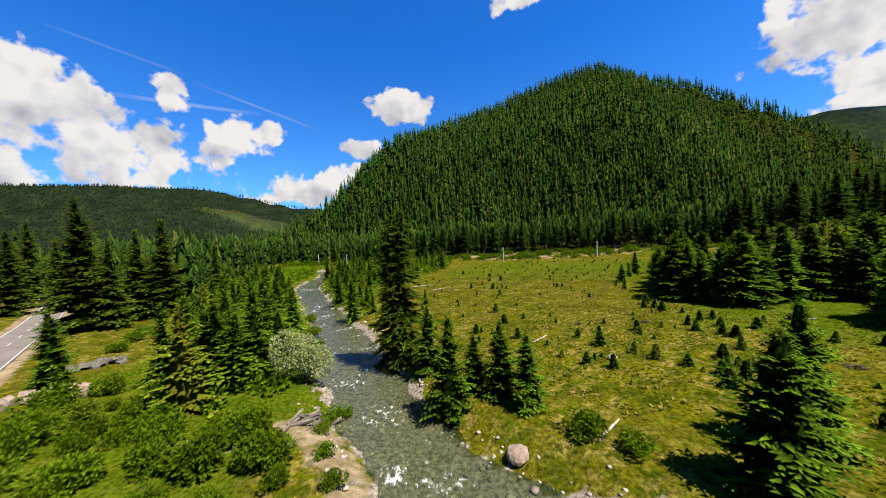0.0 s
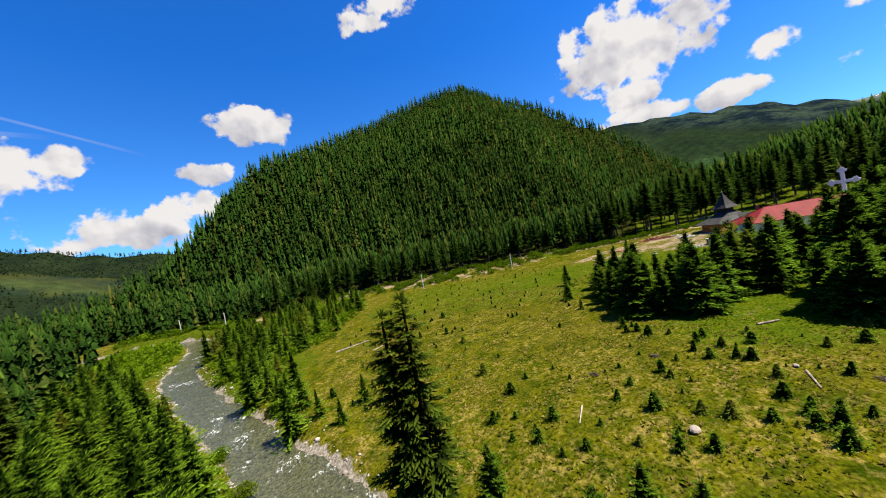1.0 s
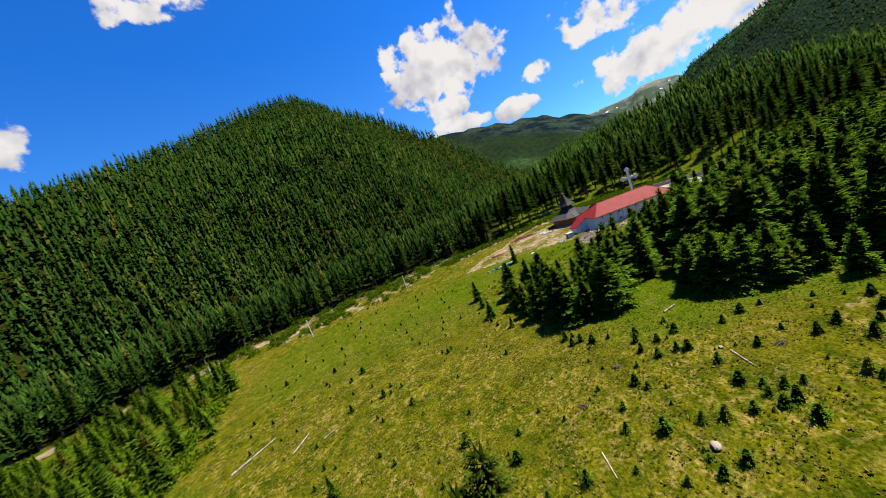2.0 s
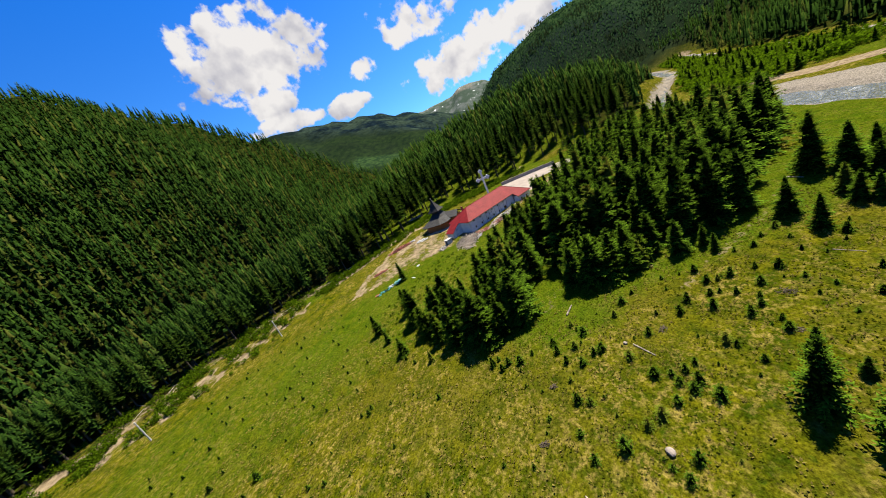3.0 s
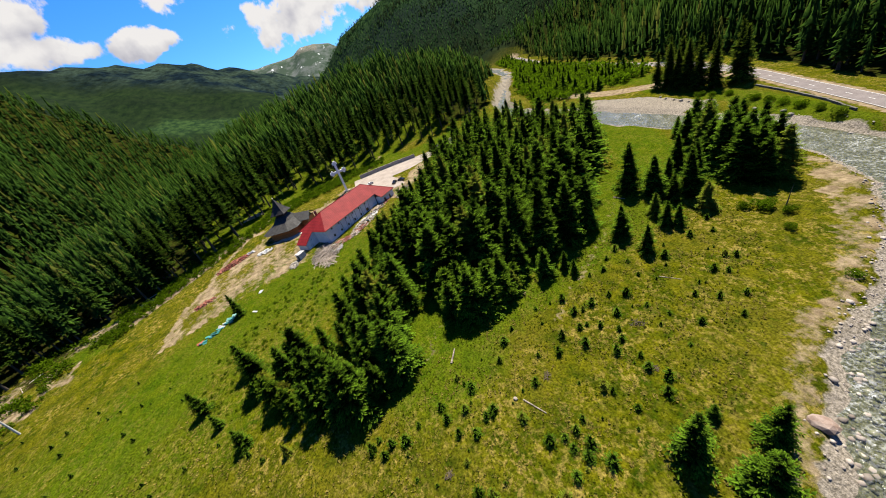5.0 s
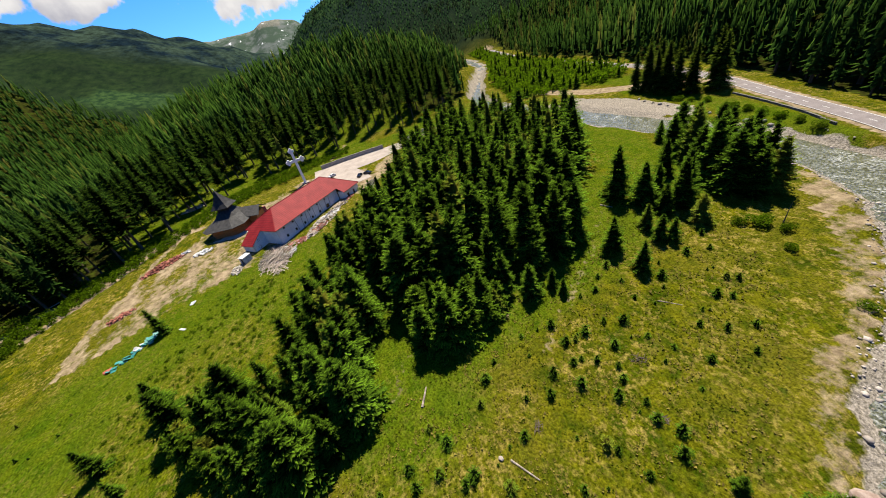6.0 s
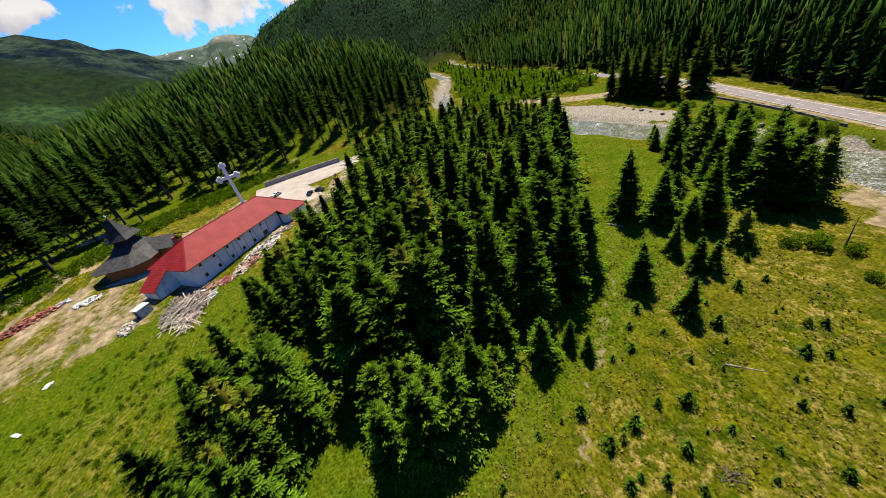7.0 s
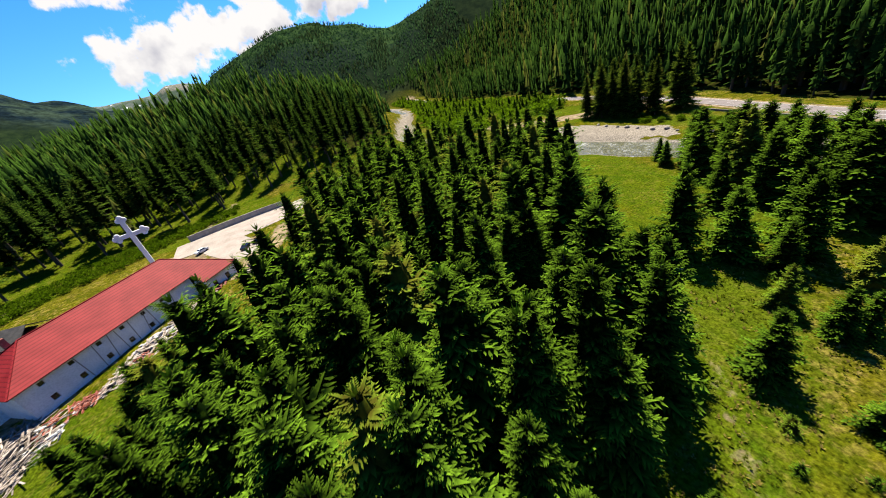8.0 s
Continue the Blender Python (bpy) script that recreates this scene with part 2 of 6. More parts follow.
def ground_material():
    """Meadow turf with dry patches; bare soil, gravel and forest floor where the land's own marks say so."""
    m = Nodes("meadow", 0.95)
    m.bsdf.inputs["Specular IOR Level"].default_value = 0.0
    soil = m.attribute("soil")
    big, mid, fine = m.noise(26, 4), m.noise(3.2, 5, 0.62), m.noise(0.42, 4, 0.65)
    grass = m.mix(m.ramp(mid, [(0.36, 0.0), (0.66, 1.0)]), (0.021, 0.036, 0.0012), (0.088, 0.085, 0.0031))
    grass = m.mix(m.ramp(big, [(0.42, 0.0), (0.66, 0.6)]), grass, (0.078, 0.070, 0.0065))
    lush = m.attribute("lush")[0]
    grass = m.mix(m.ramp(m.math("ADD", lush, m.math("MULTIPLY", m.math("SUBTRACT", m.noise(4, 4, 0.6), 0.5), 0.8)), [(0.30, 0.0), (0.9, 0.6)]), grass, (0.042, 0.076, 0.0028))
    straw = m.math("MULTIPLY", m.ramp(m.noise(1.3, 5, 0.7), [(0.49, 0.0), (0.60, 1.0)]), m.ramp(m.noise(9, 3), [(0.38, 0.08), (0.62, 0.82)]))
    straw = m.math("MULTIPLY", straw, m.math("SUBTRACT", 1.0, m.math("MULTIPLY", lush, 0.7)))
    grass = m.mix(straw, grass, (0.200, 0.150, 0.038))
    grass = m.mix(m.ramp(m.noise(1.9, 4, 0.6), [(0.60, 0.0), (0.70, 0.8)]), grass, (0.018, 0.034, 0.0016))
    grass = m.mix(1.0, grass, m.ramp(fine, [(0.3, 0.24), (0.7, 1.36)]), "MULTIPLY")
    dirt = m.mix(m.ramp(m.noise(2.2, 6, 0.65), [(0.35, 0.0), (0.65, 1.0)]), (0.105, 0.077, 0.046), (0.230, 0.178, 0.112))
    gravel = m.mix(m.ramp(m.noise(0.5, 6, 0.75), [(0.4, 0.0), (0.62, 1.0)]), (0.082, 0.071, 0.055), (0.255, 0.222, 0.185))
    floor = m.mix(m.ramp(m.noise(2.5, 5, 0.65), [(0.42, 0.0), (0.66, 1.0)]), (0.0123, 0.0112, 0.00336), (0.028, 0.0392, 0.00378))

    def edge(mask):
        return m.ramp(m.math("ADD", mask, m.math("MULTIPLY", m.math("SUBTRACT", m.noise(2.4, 5, 0.7), 0.5), 0.9)), [(0.42, 0.0), (0.6, 1.0)])

    wild = m.attribute("wild")
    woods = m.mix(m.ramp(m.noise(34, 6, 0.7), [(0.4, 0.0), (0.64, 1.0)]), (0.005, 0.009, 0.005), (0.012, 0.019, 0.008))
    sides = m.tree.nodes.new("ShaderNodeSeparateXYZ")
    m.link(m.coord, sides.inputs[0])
    # far woods bluer and darker: haze and cloud shadow painted into the colour
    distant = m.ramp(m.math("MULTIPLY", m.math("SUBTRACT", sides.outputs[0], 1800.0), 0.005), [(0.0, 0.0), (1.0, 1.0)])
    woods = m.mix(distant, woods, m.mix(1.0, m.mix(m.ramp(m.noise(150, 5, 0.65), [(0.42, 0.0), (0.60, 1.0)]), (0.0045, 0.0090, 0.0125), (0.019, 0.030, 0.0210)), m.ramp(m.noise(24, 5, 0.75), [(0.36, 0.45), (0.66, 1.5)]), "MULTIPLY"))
    # crag tones raised towards blue, haze put into the colour
    crag = m.mix(m.ramp(m.noise(150, 8, 0.7), [(0.47, 0.0), (0.60, 1.0)]), (0.038, 0.055, 0.038), (0.090, 0.100, 0.090))
    crag = m.mix(m.ramp(m.noise(90, 6, 0.65), [(0.635, 0.0), (0.66, 1.0)]), crag, (0.55, 0.56, 0.56))
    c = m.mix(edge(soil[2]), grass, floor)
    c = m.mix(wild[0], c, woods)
    scrub = m.mix(m.ramp(m.noise(26, 7, 0.75), [(0.42, 0.0), (0.60, 1.0)]), (0.009, 0.020, 0.0095), (0.030, 0.056, 0.017))
    scrub = m.mix(m.ramp(m.noise(420, 4, 0.5), [(0.50, 0.0), (0.60, 0.75)]), scrub, (0.008, 0.012, 0.012))
    c = m.mix(wild[2], c, scrub)
    c = m.mix(wild[1], c, crag)
    c = m.mix(edge(soil[1]), c, dirt)
    c = m.mix(edge(soil[0]), c, gravel)
    m.color(c).bump(m.math("ADD", fine, m.math("MULTIPLY", mid, 2.0)), 0.35, 0.8)
    return m.mat


MEADOW = ground_material()
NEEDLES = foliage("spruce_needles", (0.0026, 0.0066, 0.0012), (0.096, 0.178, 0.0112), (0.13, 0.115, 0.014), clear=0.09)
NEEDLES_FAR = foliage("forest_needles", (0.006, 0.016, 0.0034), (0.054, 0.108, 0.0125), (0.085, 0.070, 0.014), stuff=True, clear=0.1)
# duller, greyer green: haze mixed into the needle colour
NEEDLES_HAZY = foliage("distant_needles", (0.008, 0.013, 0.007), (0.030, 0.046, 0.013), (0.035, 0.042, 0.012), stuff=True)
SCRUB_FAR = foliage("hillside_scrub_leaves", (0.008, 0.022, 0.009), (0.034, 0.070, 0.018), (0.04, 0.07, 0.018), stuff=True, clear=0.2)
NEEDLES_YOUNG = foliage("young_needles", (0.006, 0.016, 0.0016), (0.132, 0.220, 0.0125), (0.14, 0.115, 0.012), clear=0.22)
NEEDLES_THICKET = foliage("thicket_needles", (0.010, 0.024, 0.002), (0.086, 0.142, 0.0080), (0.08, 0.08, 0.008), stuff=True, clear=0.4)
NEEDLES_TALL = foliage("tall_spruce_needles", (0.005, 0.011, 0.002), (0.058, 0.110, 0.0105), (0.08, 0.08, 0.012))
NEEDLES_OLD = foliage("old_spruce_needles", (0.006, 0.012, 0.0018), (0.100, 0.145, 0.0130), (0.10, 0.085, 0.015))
LEAVES = foliage("bush_leaves", (0.020, 0.040, 0.002), (0.128, 0.205, 0.0070), (0.09, 0.10, 0.010), clear=0.4)
WILLOW = foliage("willow_leaves", (0.11, 0.13, 0.05), (0.31, 0.35, 0.16), (0.29, 0.29, 0.12), clear=0.4)
BARK = plain("bark", (0.0434, 0.0341, 0.0267), (0.0992, 0.0806, 0.062), 0.5, 0.9, depth=0.03, stretch=(3, 3, 0.6))
ASPHALT = plain("asphalt", (0.150, 0.128, 0.126), (0.195, 0.168, 0.165), 3.0, 0.85, depth=0.004)
WHITE_LINE = plain("road_paint", (0.384, 0.384, 0.372), (0.484, 0.484, 0.471), 0.7, 0.6, depth=0.001)
CONCRETE = plain("concrete", (0.26, 0.23, 0.19), (0.40, 0.36, 0.30), 2.0, 0.85, depth=0.01)
PALE_CONCRETE = plain("pale_concrete", (0.205, 0.172, 0.146), (0.268, 0.228, 0.197), 4.0, 0.85, depth=0.006)
POLE_CONCRETE = plain("pole_concrete", (0.42, 0.41, 0.39), (0.54, 0.53, 0.50), 1.5, 0.8, depth=0.004)
PLASTER = plain("plaster", (0.72, 0.72, 0.73), (0.84, 0.84, 0.84), 2.2, 0.8, depth=0.006)


def red_roof():
    """Pressed red roofing sheet: rows of steps down the slope, each darker along its low edge."""
    m = Nodes("red_roof_sheet", 0.62)
    m.bsdf.inputs["Specular IOR Level"].default_value = 0.08
    c = m.mix(m.ramp(m.noise(3.0, 5), [(0.35, 0.0), (0.65, 1.0)]), (0.130, 0.0085, 0.0105), (0.170, 0.0135, 0.0155))
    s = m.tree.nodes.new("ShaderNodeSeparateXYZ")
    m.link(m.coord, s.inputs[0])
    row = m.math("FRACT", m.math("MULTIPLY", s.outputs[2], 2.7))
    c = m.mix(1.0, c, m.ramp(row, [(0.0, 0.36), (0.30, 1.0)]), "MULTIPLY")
    return m.color(c).bump(row, 0.05, 0.8).mat


RED_METAL = red_roof()
DARK_SHINGLE = plain("dark_shingle", (0.0217, 0.0211, 0.0211), (0.0465, 0.0446, 0.0434), 1.1, 0.7, depth=0.02)
WOOD = plain("orange_log_wood", (0.30, 0.095, 0.022), (0.46, 0.17, 0.045), 0.8, 0.55, depth=0.01, stretch=(1, 1, 4))
GREY_WOOD = plain("weathered_wood", (0.112, 0.093, 0.0744), (0.223, 0.189, 0.158), 0.5, 0.85, depth=0.01, vary=0.5)
DEAD_WOOD = plain("dead_branches", (0.045, 0.034, 0.024), (0.16, 0.125, 0.09), 0.4, 0.9, depth=0.01, vary=0.6)
PALE_TIMBER = plain("pale_sawn_timber", (0.19, 0.155, 0.125), (0.54, 0.45, 0.375), 0.5, 0.85, depth=0.01, vary=0.6)
RED_TILE = plain("red_clay_tile", (0.20, 0.062, 0.042), (0.33, 0.125, 0.088), 0.4, 0.8, depth=0.01, vary=0.45)
STONE_WALL = plain("dark_stone_masonry", (0.07, 0.063, 0.055), (0.15, 0.135, 0.12), 0.8, 0.9, depth=0.03)
ROCK = plain("river_rock", (0.13, 0.118, 0.105), (0.273, 0.248, 0.223), 0.35, 0.85, depth=0.03, vary=0.5)
PINK_ROCK = plain("reddish_rock", (0.17, 0.115, 0.09), (0.30, 0.235, 0.20), 0.5, 0.85, depth=0.03)
WHITE_METAL = plain("white_painted_steel", (0.86, 0.86, 0.86), (0.90, 0.90, 0.90), 1.5, 0.4, depth=0.002)
DARK_GLASS = plain("dark_window_glass", (0.00744, 0.00868, 0.0112), (0.0186, 0.0205, 0.0248), 1.0, 0.08, depth=0.0)
TARP = plain("green_tarpaulin", (0.0124, 0.124, 0.105), (0.031, 0.198, 0.167), 0.6, 0.5, depth=0.02)
WHITE_SHEET = plain("pale_sheeting", (0.30, 0.30, 0.30), (0.48, 0.47, 0.45), 0.7, 0.6, depth=0.03)
RUST = plain("red_oxide_steel", (0.223, 0.0372, 0.0186), (0.31, 0.0744, 0.0372), 0.4, 0.6, depth=0.01)
DARK_PAINT = plain("black_car_paint", (0.00744, 0.00868, 0.00992), (0.0124, 0.0136, 0.0155), 2.0, 0.2, depth=0.0, vary=0.0)
WHITE_PAINT = plain("silver_car_paint", (0.484, 0.499, 0.499), (0.562, 0.569, 0.569), 2.0, 0.25, depth=0.0, vary=0.0)
TYRE = plain("tyre_rubber", (0.0124, 0.0124, 0.0124), (0.0217, 0.0217, 0.0217), 0.3, 0.8, depth=0.003)
STRAW = foliage("straw_tufts", (0.10, 0.085, 0.018), (0.21, 0.155, 0.042), (0.15, 0.12, 0.04), stuff=True, clear=0.2)
TUFT = foliage("grass_tufts", (0.040, 0.058, 0.0026), (0.105, 0.120, 0.0060), (0.108, 0.096, 0.02), stuff=True, clear=0.35)

# ---- the lie of the land ----
# River: centre line with half width and water level, from upstream to downstream
RIVER = np.array([
    (900, -150, 9, 22.0), (560, -132, 6, 13.0), (476, -116, 6, 11.2), (420, -94, 6, 9.6), (330, -56, 6, 7.4), (298, -44, 5.5, 6.4), (262, -42, 6, 5.4), (205, -60, 9, 3.9), (160, -70, 9, 2.9), (115, -80.5, 8.5, 1.9), (83, -78.5, 8.2, 1.0),
    (62, -67, 7.5, .6), (47, -47, 6.5, .3), (37, -29, 5.6, 0), (30, -9, 5.0, -.4), (18, 7.4, 5.0, -.8), (-0.6, 25.4, 5.0, -1.3), (-11, 43.6, 5.6, -1.6), (-16.5, 55, 6.2, -1.8),
    (-23, 70, 5.8, -2.0), (-34.5, 93, 5.2, -2.3), (-52, 126, 5.2, -2.7), (-71, 165, 5.5, -3.1), (-77, 195, 6, -3.4), (-81, 224, 6, -3.7),
    (-88, 246, 7, -3.9), (-106, 265, 7, -4.1), (-140, 276, 7, -4.3), (-230, 296, 7, -5), (-420, 330, 8, -7)], float)
# Road: centre line with height
ROAD = np.array([
    (640, -190, 20), (420, -150, 12), (300, -150, 9), (215, -146, 7.5), (165, -132, 6.6), (130, -117, 6), (92, -102, 5.2), (45, -78, 4.2), (0, -38, 3.2), (-32, 3, 2.4),
    (-66, 40, 1.4), (-86, 61, 1.2), (-112, 88, 1), (-150, 124, .6), (-210, 168, 0), (-330, 235, -2), (-600, 330, -4)], float)
# Ridge lines of the hills: points with height, then the slope of the flanks
HILLS = [
    ([(-190, 345, 18), (-143, 373, 42), (-96, 416, 104), (-62, 452, 152), (-12, 500, 180), (93, 552, 233), (186, 571, 276), (282, 572, 306), (350, 540, 264), (400, 508, 238), (455, 440, 171), (515, 350, 76), (560, 300, 30)], .66),
    ([(-230, 350, 14), (-140, 330, 9), (-70, 302, 8), (-10, 276, 10), (40, 262, 11), (110, 243, 12), (165, 208, 14), (230, 178, 18), (300, 140, 26)], .3),
    ([(480, 240, 50), (440, 180, 47), (420, 120, 53), (395, 40, 56), (405, 0, 46), (470, -10, 42)], .32),
    ([(1620, 330, 90), (1589, 224, 165), (1597, 129, 240), (1600, 6, 284), (1591, -125, 332), (1573, -249, 330), (1535, -404, 296), (1489, -535, 250), (1300, -760, 330)], .62),
    ([(760, -170, 40), (620, -260, 62), (540, -350, 116), (380, -440, 182), (120, -450, 182), (-160, -340, 155), (-340, -150, 135), (-600, 80, 145)], .62),
    ([(-2100, 700, 230), (-1050, 760, 196), (-880, 960, 205), (-780, 1030, 218), (-690, 1090, 200), (-560, 1160, 165), (-460, 1190, 150), (-200, 1250, 110)], .42),
    ([(1900, 1750, 582), (2100, 1480, 550), (2250, 1200, 486), (2440, 1020, 440), (2600, 800, 345), (2700, 600, 258)], .45),
    ([(4500, 1600, 560), (4600, 1320, 560), (4600, 1090, 556), (4600, 870, 560), (4600, 760, 612), (4600, 600, 610), (4600, 430, 560), (4600, 300, 450), (4600, 100, 330)], .5),
]


def polyline(table, x, y):
    """Distance from a polyline in plan, and its other columns at the nearest place."""
    table = np.asarray(table, float)
    best, rest = np.full(np.shape(x), 1e9), np.zeros(np.shape(x) + (table.shape[1] - 2,))
    for a, b in zip(table[:-1], table[1:]):
        d = b[:2] - a[:2]
        s = np.clip(((x - a[0]) * d[0] + (y - a[1]) * d[1]) / (d @ d), 0, 1)
        far = np.hypot(x - a[0] - s * d[0], y - a[1] - s * d[1])
        near = far < best
        best = np.where(near, far, best)
        rest = np.where(near[..., None], a[2:] + s[..., None] * (b - a)[2:], rest)
    return best, rest


def ease(v):
    v = np.clip(v, 0, 1)
    return v * v * (3 - 2 * v)


def waves(x, y, size, seed):
    """Cheap smooth unevenness between about -1 and 1."""
    rng, out = np.random.RandomState(seed), 0
    for n in range(7):
        a, f, p = rng.uniform(0, 6.28), rng.uniform(.6, 1.7) / size, rng.uniform(0, 6.28)
        out = out + np.sin(6.28 * f * (x * np.cos(a) + y * np.sin(a)) + p)
    return out / 3.5


def height(x, y):
    """The height of the ground."""
    x, y = np.asarray(x, float), np.asarray(y, float)
    d, rest = polyline(RIVER, x, y)
    half, level = rest[..., 0], rest[..., 1]
    weight, around = 0, 0
    for a, b in zip(RIVER[:-1], RIVER[1:]):
        for s in (0, .5):
            p = a + s * (b - a)
            w = np.hypot(b[0] - a[0], b[1] - a[1]) / ((x - p[0]) ** 2 + (y - p[1]) ** 2 + 60) ** 1.5
            weight, around = weight + w, around + w * p[3]
    around = around / weight
    z = around + (level - around) * (1 - ease((d - 8) / 20)) + 1.5 + .031 * np.clip(d - 15, 0, 220) + .25 * waves(x, y, 60, 3)
    dr, hr = polyline(ROAD, x, y)
    hr = hr[..., 0]
    z = z + (hr - .12 - z) * (1 - ease((dr - 5) / 16))
    for n, (ridge, slope) in enumerate(HILLS):
        dh, zh = polyline(ridge, x, y)
        size = 60 if n < 5 else 260
        zh = zh[..., 0] - slope * dh
        if n in (0, 2, 4):
            # rounded flanks: the mean of a few places around
            r, total = np.minimum(.45 * dh, 90), zh * 1.0
            for k in range(6):
                ds, zs = polyline(ridge, x + r * np.cos(k * 1.047), y + r * np.sin(k * 1.047))
                total = total + zs[..., 0] - slope * ds
            zh = total / 7
        zh = zh + (1.1 if n < 5 else 18) * waves(x, y, size * 2, 11 + n) * np.clip(dh / 60, 0, 1)
        # smooth joining of hill and valley
        k = 6 if n < 5 else 12
        z = np.maximum(z, zh) + k * np.exp(-np.abs(z - zh) / k) * .5
    z = np.where(dr < 6, np.minimum(z, hr - .12), z)
    bank = half + .6 + 1.1 * waves(x, y, 14, 5)
    bed = level - .55 + .5 * np.clip(d / half, 0, 1) ** 2
    z = bed + (z - bed) * ease((d - bank + 1.2) / 4.2)
    return z


def mesh_of(name, verts, faces, material=None, tip=None, smooth=False):
    """A mesh from arrays: faces is one array of triangles or of quads, or a list of such arrays."""
    me = bpy.data.meshes.new(name)
    blocks = [np.asarray(b, np.int32) for b in (faces if isinstance(faces, list) else [faces]) if len(b)]
    me.vertices.add(len(verts))
    me.vertices.foreach_set("co", np.asarray(verts, np.float32).ravel())
    loops = np.concatenate([b.ravel() for b in blocks])
    totals = np.concatenate([np.full(len(b), b.shape[1], np.int32) for b in blocks])
    me.loops.add(len(loops))
    me.loops.foreach_set("vertex_index", loops)
    me.polygons.add(len(totals))
    me.polygons.foreach_set("loop_start", np.r_[0, np.cumsum(totals)[:-1]].astype(np.int32))
    if tip is not None:
        layer = me.color_attributes.new("tip", "FLOAT_COLOR", "POINT")
        tip = np.asarray(tip, np.float32).reshape(len(verts), -1)
        layer.data.foreach_set("color", np.concatenate([tip, np.repeat(tip[:, -1:], 4 - tip.shape[1], 1)], 1).ravel())
    me.update(calc_edges=True)
    me.validate()
    if smooth:
        me.shade_smooth()
    if material:
        me.materials.append(material)
    return me


def spaced(inner0, inner1, step, outer0, outer1, grow=1.16):
    """Grid lines: even in the middle, wider and wider outwards."""
    mid = list(np.arange(inner0, inner1 + 1e-6, step))
    s = step
    while mid[-1] < outer1:
        s = min(s * grow, 36 if mid[-1] < 1800 else 120)
        mid.append(mid[-1] + s)
    s = step
    while mid[0] > outer0:
        s = min(s * grow, 36 if mid[0] > -1300 else 120)
        mid.insert(0, mid[0] - s)
    return np.array(mid)


def inside(x, y, corners):
    """Whether points lie in a polygon in plan."""
    hit = np.zeros(np.shape(x), bool)
    for (ax, ay), (bx, by) in zip(corners, corners[1:] + corners[:1]):
        cross = (ay > y) != (by > y)
        at = ax + (y - ay) / np.where(by == ay, 1e-9, by - ay) * (bx - ax)
        hit ^= cross & (x < at)
    return hit


def near_line(x, y, line, wide, soft):
    """1 along a line in plan, falling to 0."""
    d = polyline([(*p, 0) for p in line], x, y)[0]
    return 1 - ease((d - wide) / soft)


# Woods in plan
FOREST_NORTH = [(-420, 345), (-260, 318), (-150, 298), (-108, 286), (-74, 266), (-24, 257), (14, 246), (48, 236), (72, 227), (94, 217), (112, 206), (128, 194), (144, 178), (162, 162), (182, 152), (205, 146), (232, 126), (246, 100), (250, 75), (262, 45), (272, 15), (276, -12), (290, -30), (330, -40), (420, -72), (476, -96), (560, -112), (800, -130), (900, 100), (760, 330), (520, 520), (400, 620), (280, 660), (80, 640), (-60, 540), (-200, 430), (-420, 420)]
FOREST_SOUTH = [(-700, 290), (-330, 215), (-225, 160), (-165, 115), (-126, 76), (-100, 50), (-76, 24), (-42, -12), (-8, -54), (40, -95), (88, -118), (128, -133), (168, -148), (215, -160), (300, -164), (420, -166), (640, -206), (760, -180), (700, -330), (420, -520), (100, -560), (-250, -440), (-480, -160), (-800, 80)]
FOREST_WEST = [(-700, 335), (-340, 244), (-228, 180), (-152, 133), (-122, 108), (-104, 92), (-86, 96), (-80, 112), (-98, 150), (-112, 190), (-124, 226), (-160, 244), (-240, 262), (-420, 305)]
VALLEY_MEADOW = [(436, 252), (462, 262), (470, 284), (446, 282)]
YARD = [(118, 152), (100, 150), (120, 122), (132, 96), (140, 88), (152, 78), (166, 60), (182, 52), (196, 55), (206, 70), (206, 92), (190, 104), (172, 128), (150, 140), (134, 150)]

gx, gy = spaced(-125, 262, 1.7, -2600, 5200), spaced(-150, 275, 1.7, -2200, 2600)
GX, GY = np.meshgrid(gx, gy)
GZ = height(GX, GY) + 0.06 * waves(GX, GY, 5, 8)
nx, ny = len(gx), len(gy)
index = np.arange(nx * ny).reshape(ny, nx)
quads = np.stack([index[:-1, :-1], index[:-1, 1:], index[1:, 1:], index[1:, :-1]], -1).reshape(-1, 4)
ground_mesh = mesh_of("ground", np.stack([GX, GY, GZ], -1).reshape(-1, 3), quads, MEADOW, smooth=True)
alpine = GX > 3600
river_d, river_rest = polyline(RIVER, GX, GY)
shingle = ease((GX - 6) / 12)
gravel = 1 - ease((river_d - river_rest[..., 0] + 0.5 - 1.2 * shingle - 0.9 * waves(GX, GY, 9, 21)) / (1.3 + 1.3 * shingle))
gravel = np.maximum(gravel, inside(GX, GY, [(140, -88), (168, -78), (205, -70), (225, -76), (190, -92), (150, -98)]) * 1.0)
gravel = np.maximum(gravel, 0.5 * alpine * (GZ > 515))
gravel = np.maximum(gravel, 0.6 * near_line(GX, GY, [(14, 21), (24, 8), (33, -6)], 0.3, 2.2))
dirt = inside(GX, GY, YARD) * (0.52 + 0.12 * waves(GX, GY, 16, 31))
DIRT_FLAT = [(78, -54), (90, -66), (74, -66), (64, -58), (54, -44), (45, -27), (37, -10), (41, -10), (50, -24), (60, -38), (68, -46)]
dirt = np.maximum(dirt, inside(GX, GY, DIRT_FLAT) * (0.53 + 0.16 * waves(GX, GY, 12, 33)))
dirt = np.maximum(dirt, 0.5 * near_line(GX, GY, [(20, 17), (32, 4), (42, -10)], 1.0, 4))
dirt = np.maximum(dirt, 0.60 * near_line(GX, GY, [(130, 146), (150, 146), (185, 138), (212, 124)], 0.5, 3.5))
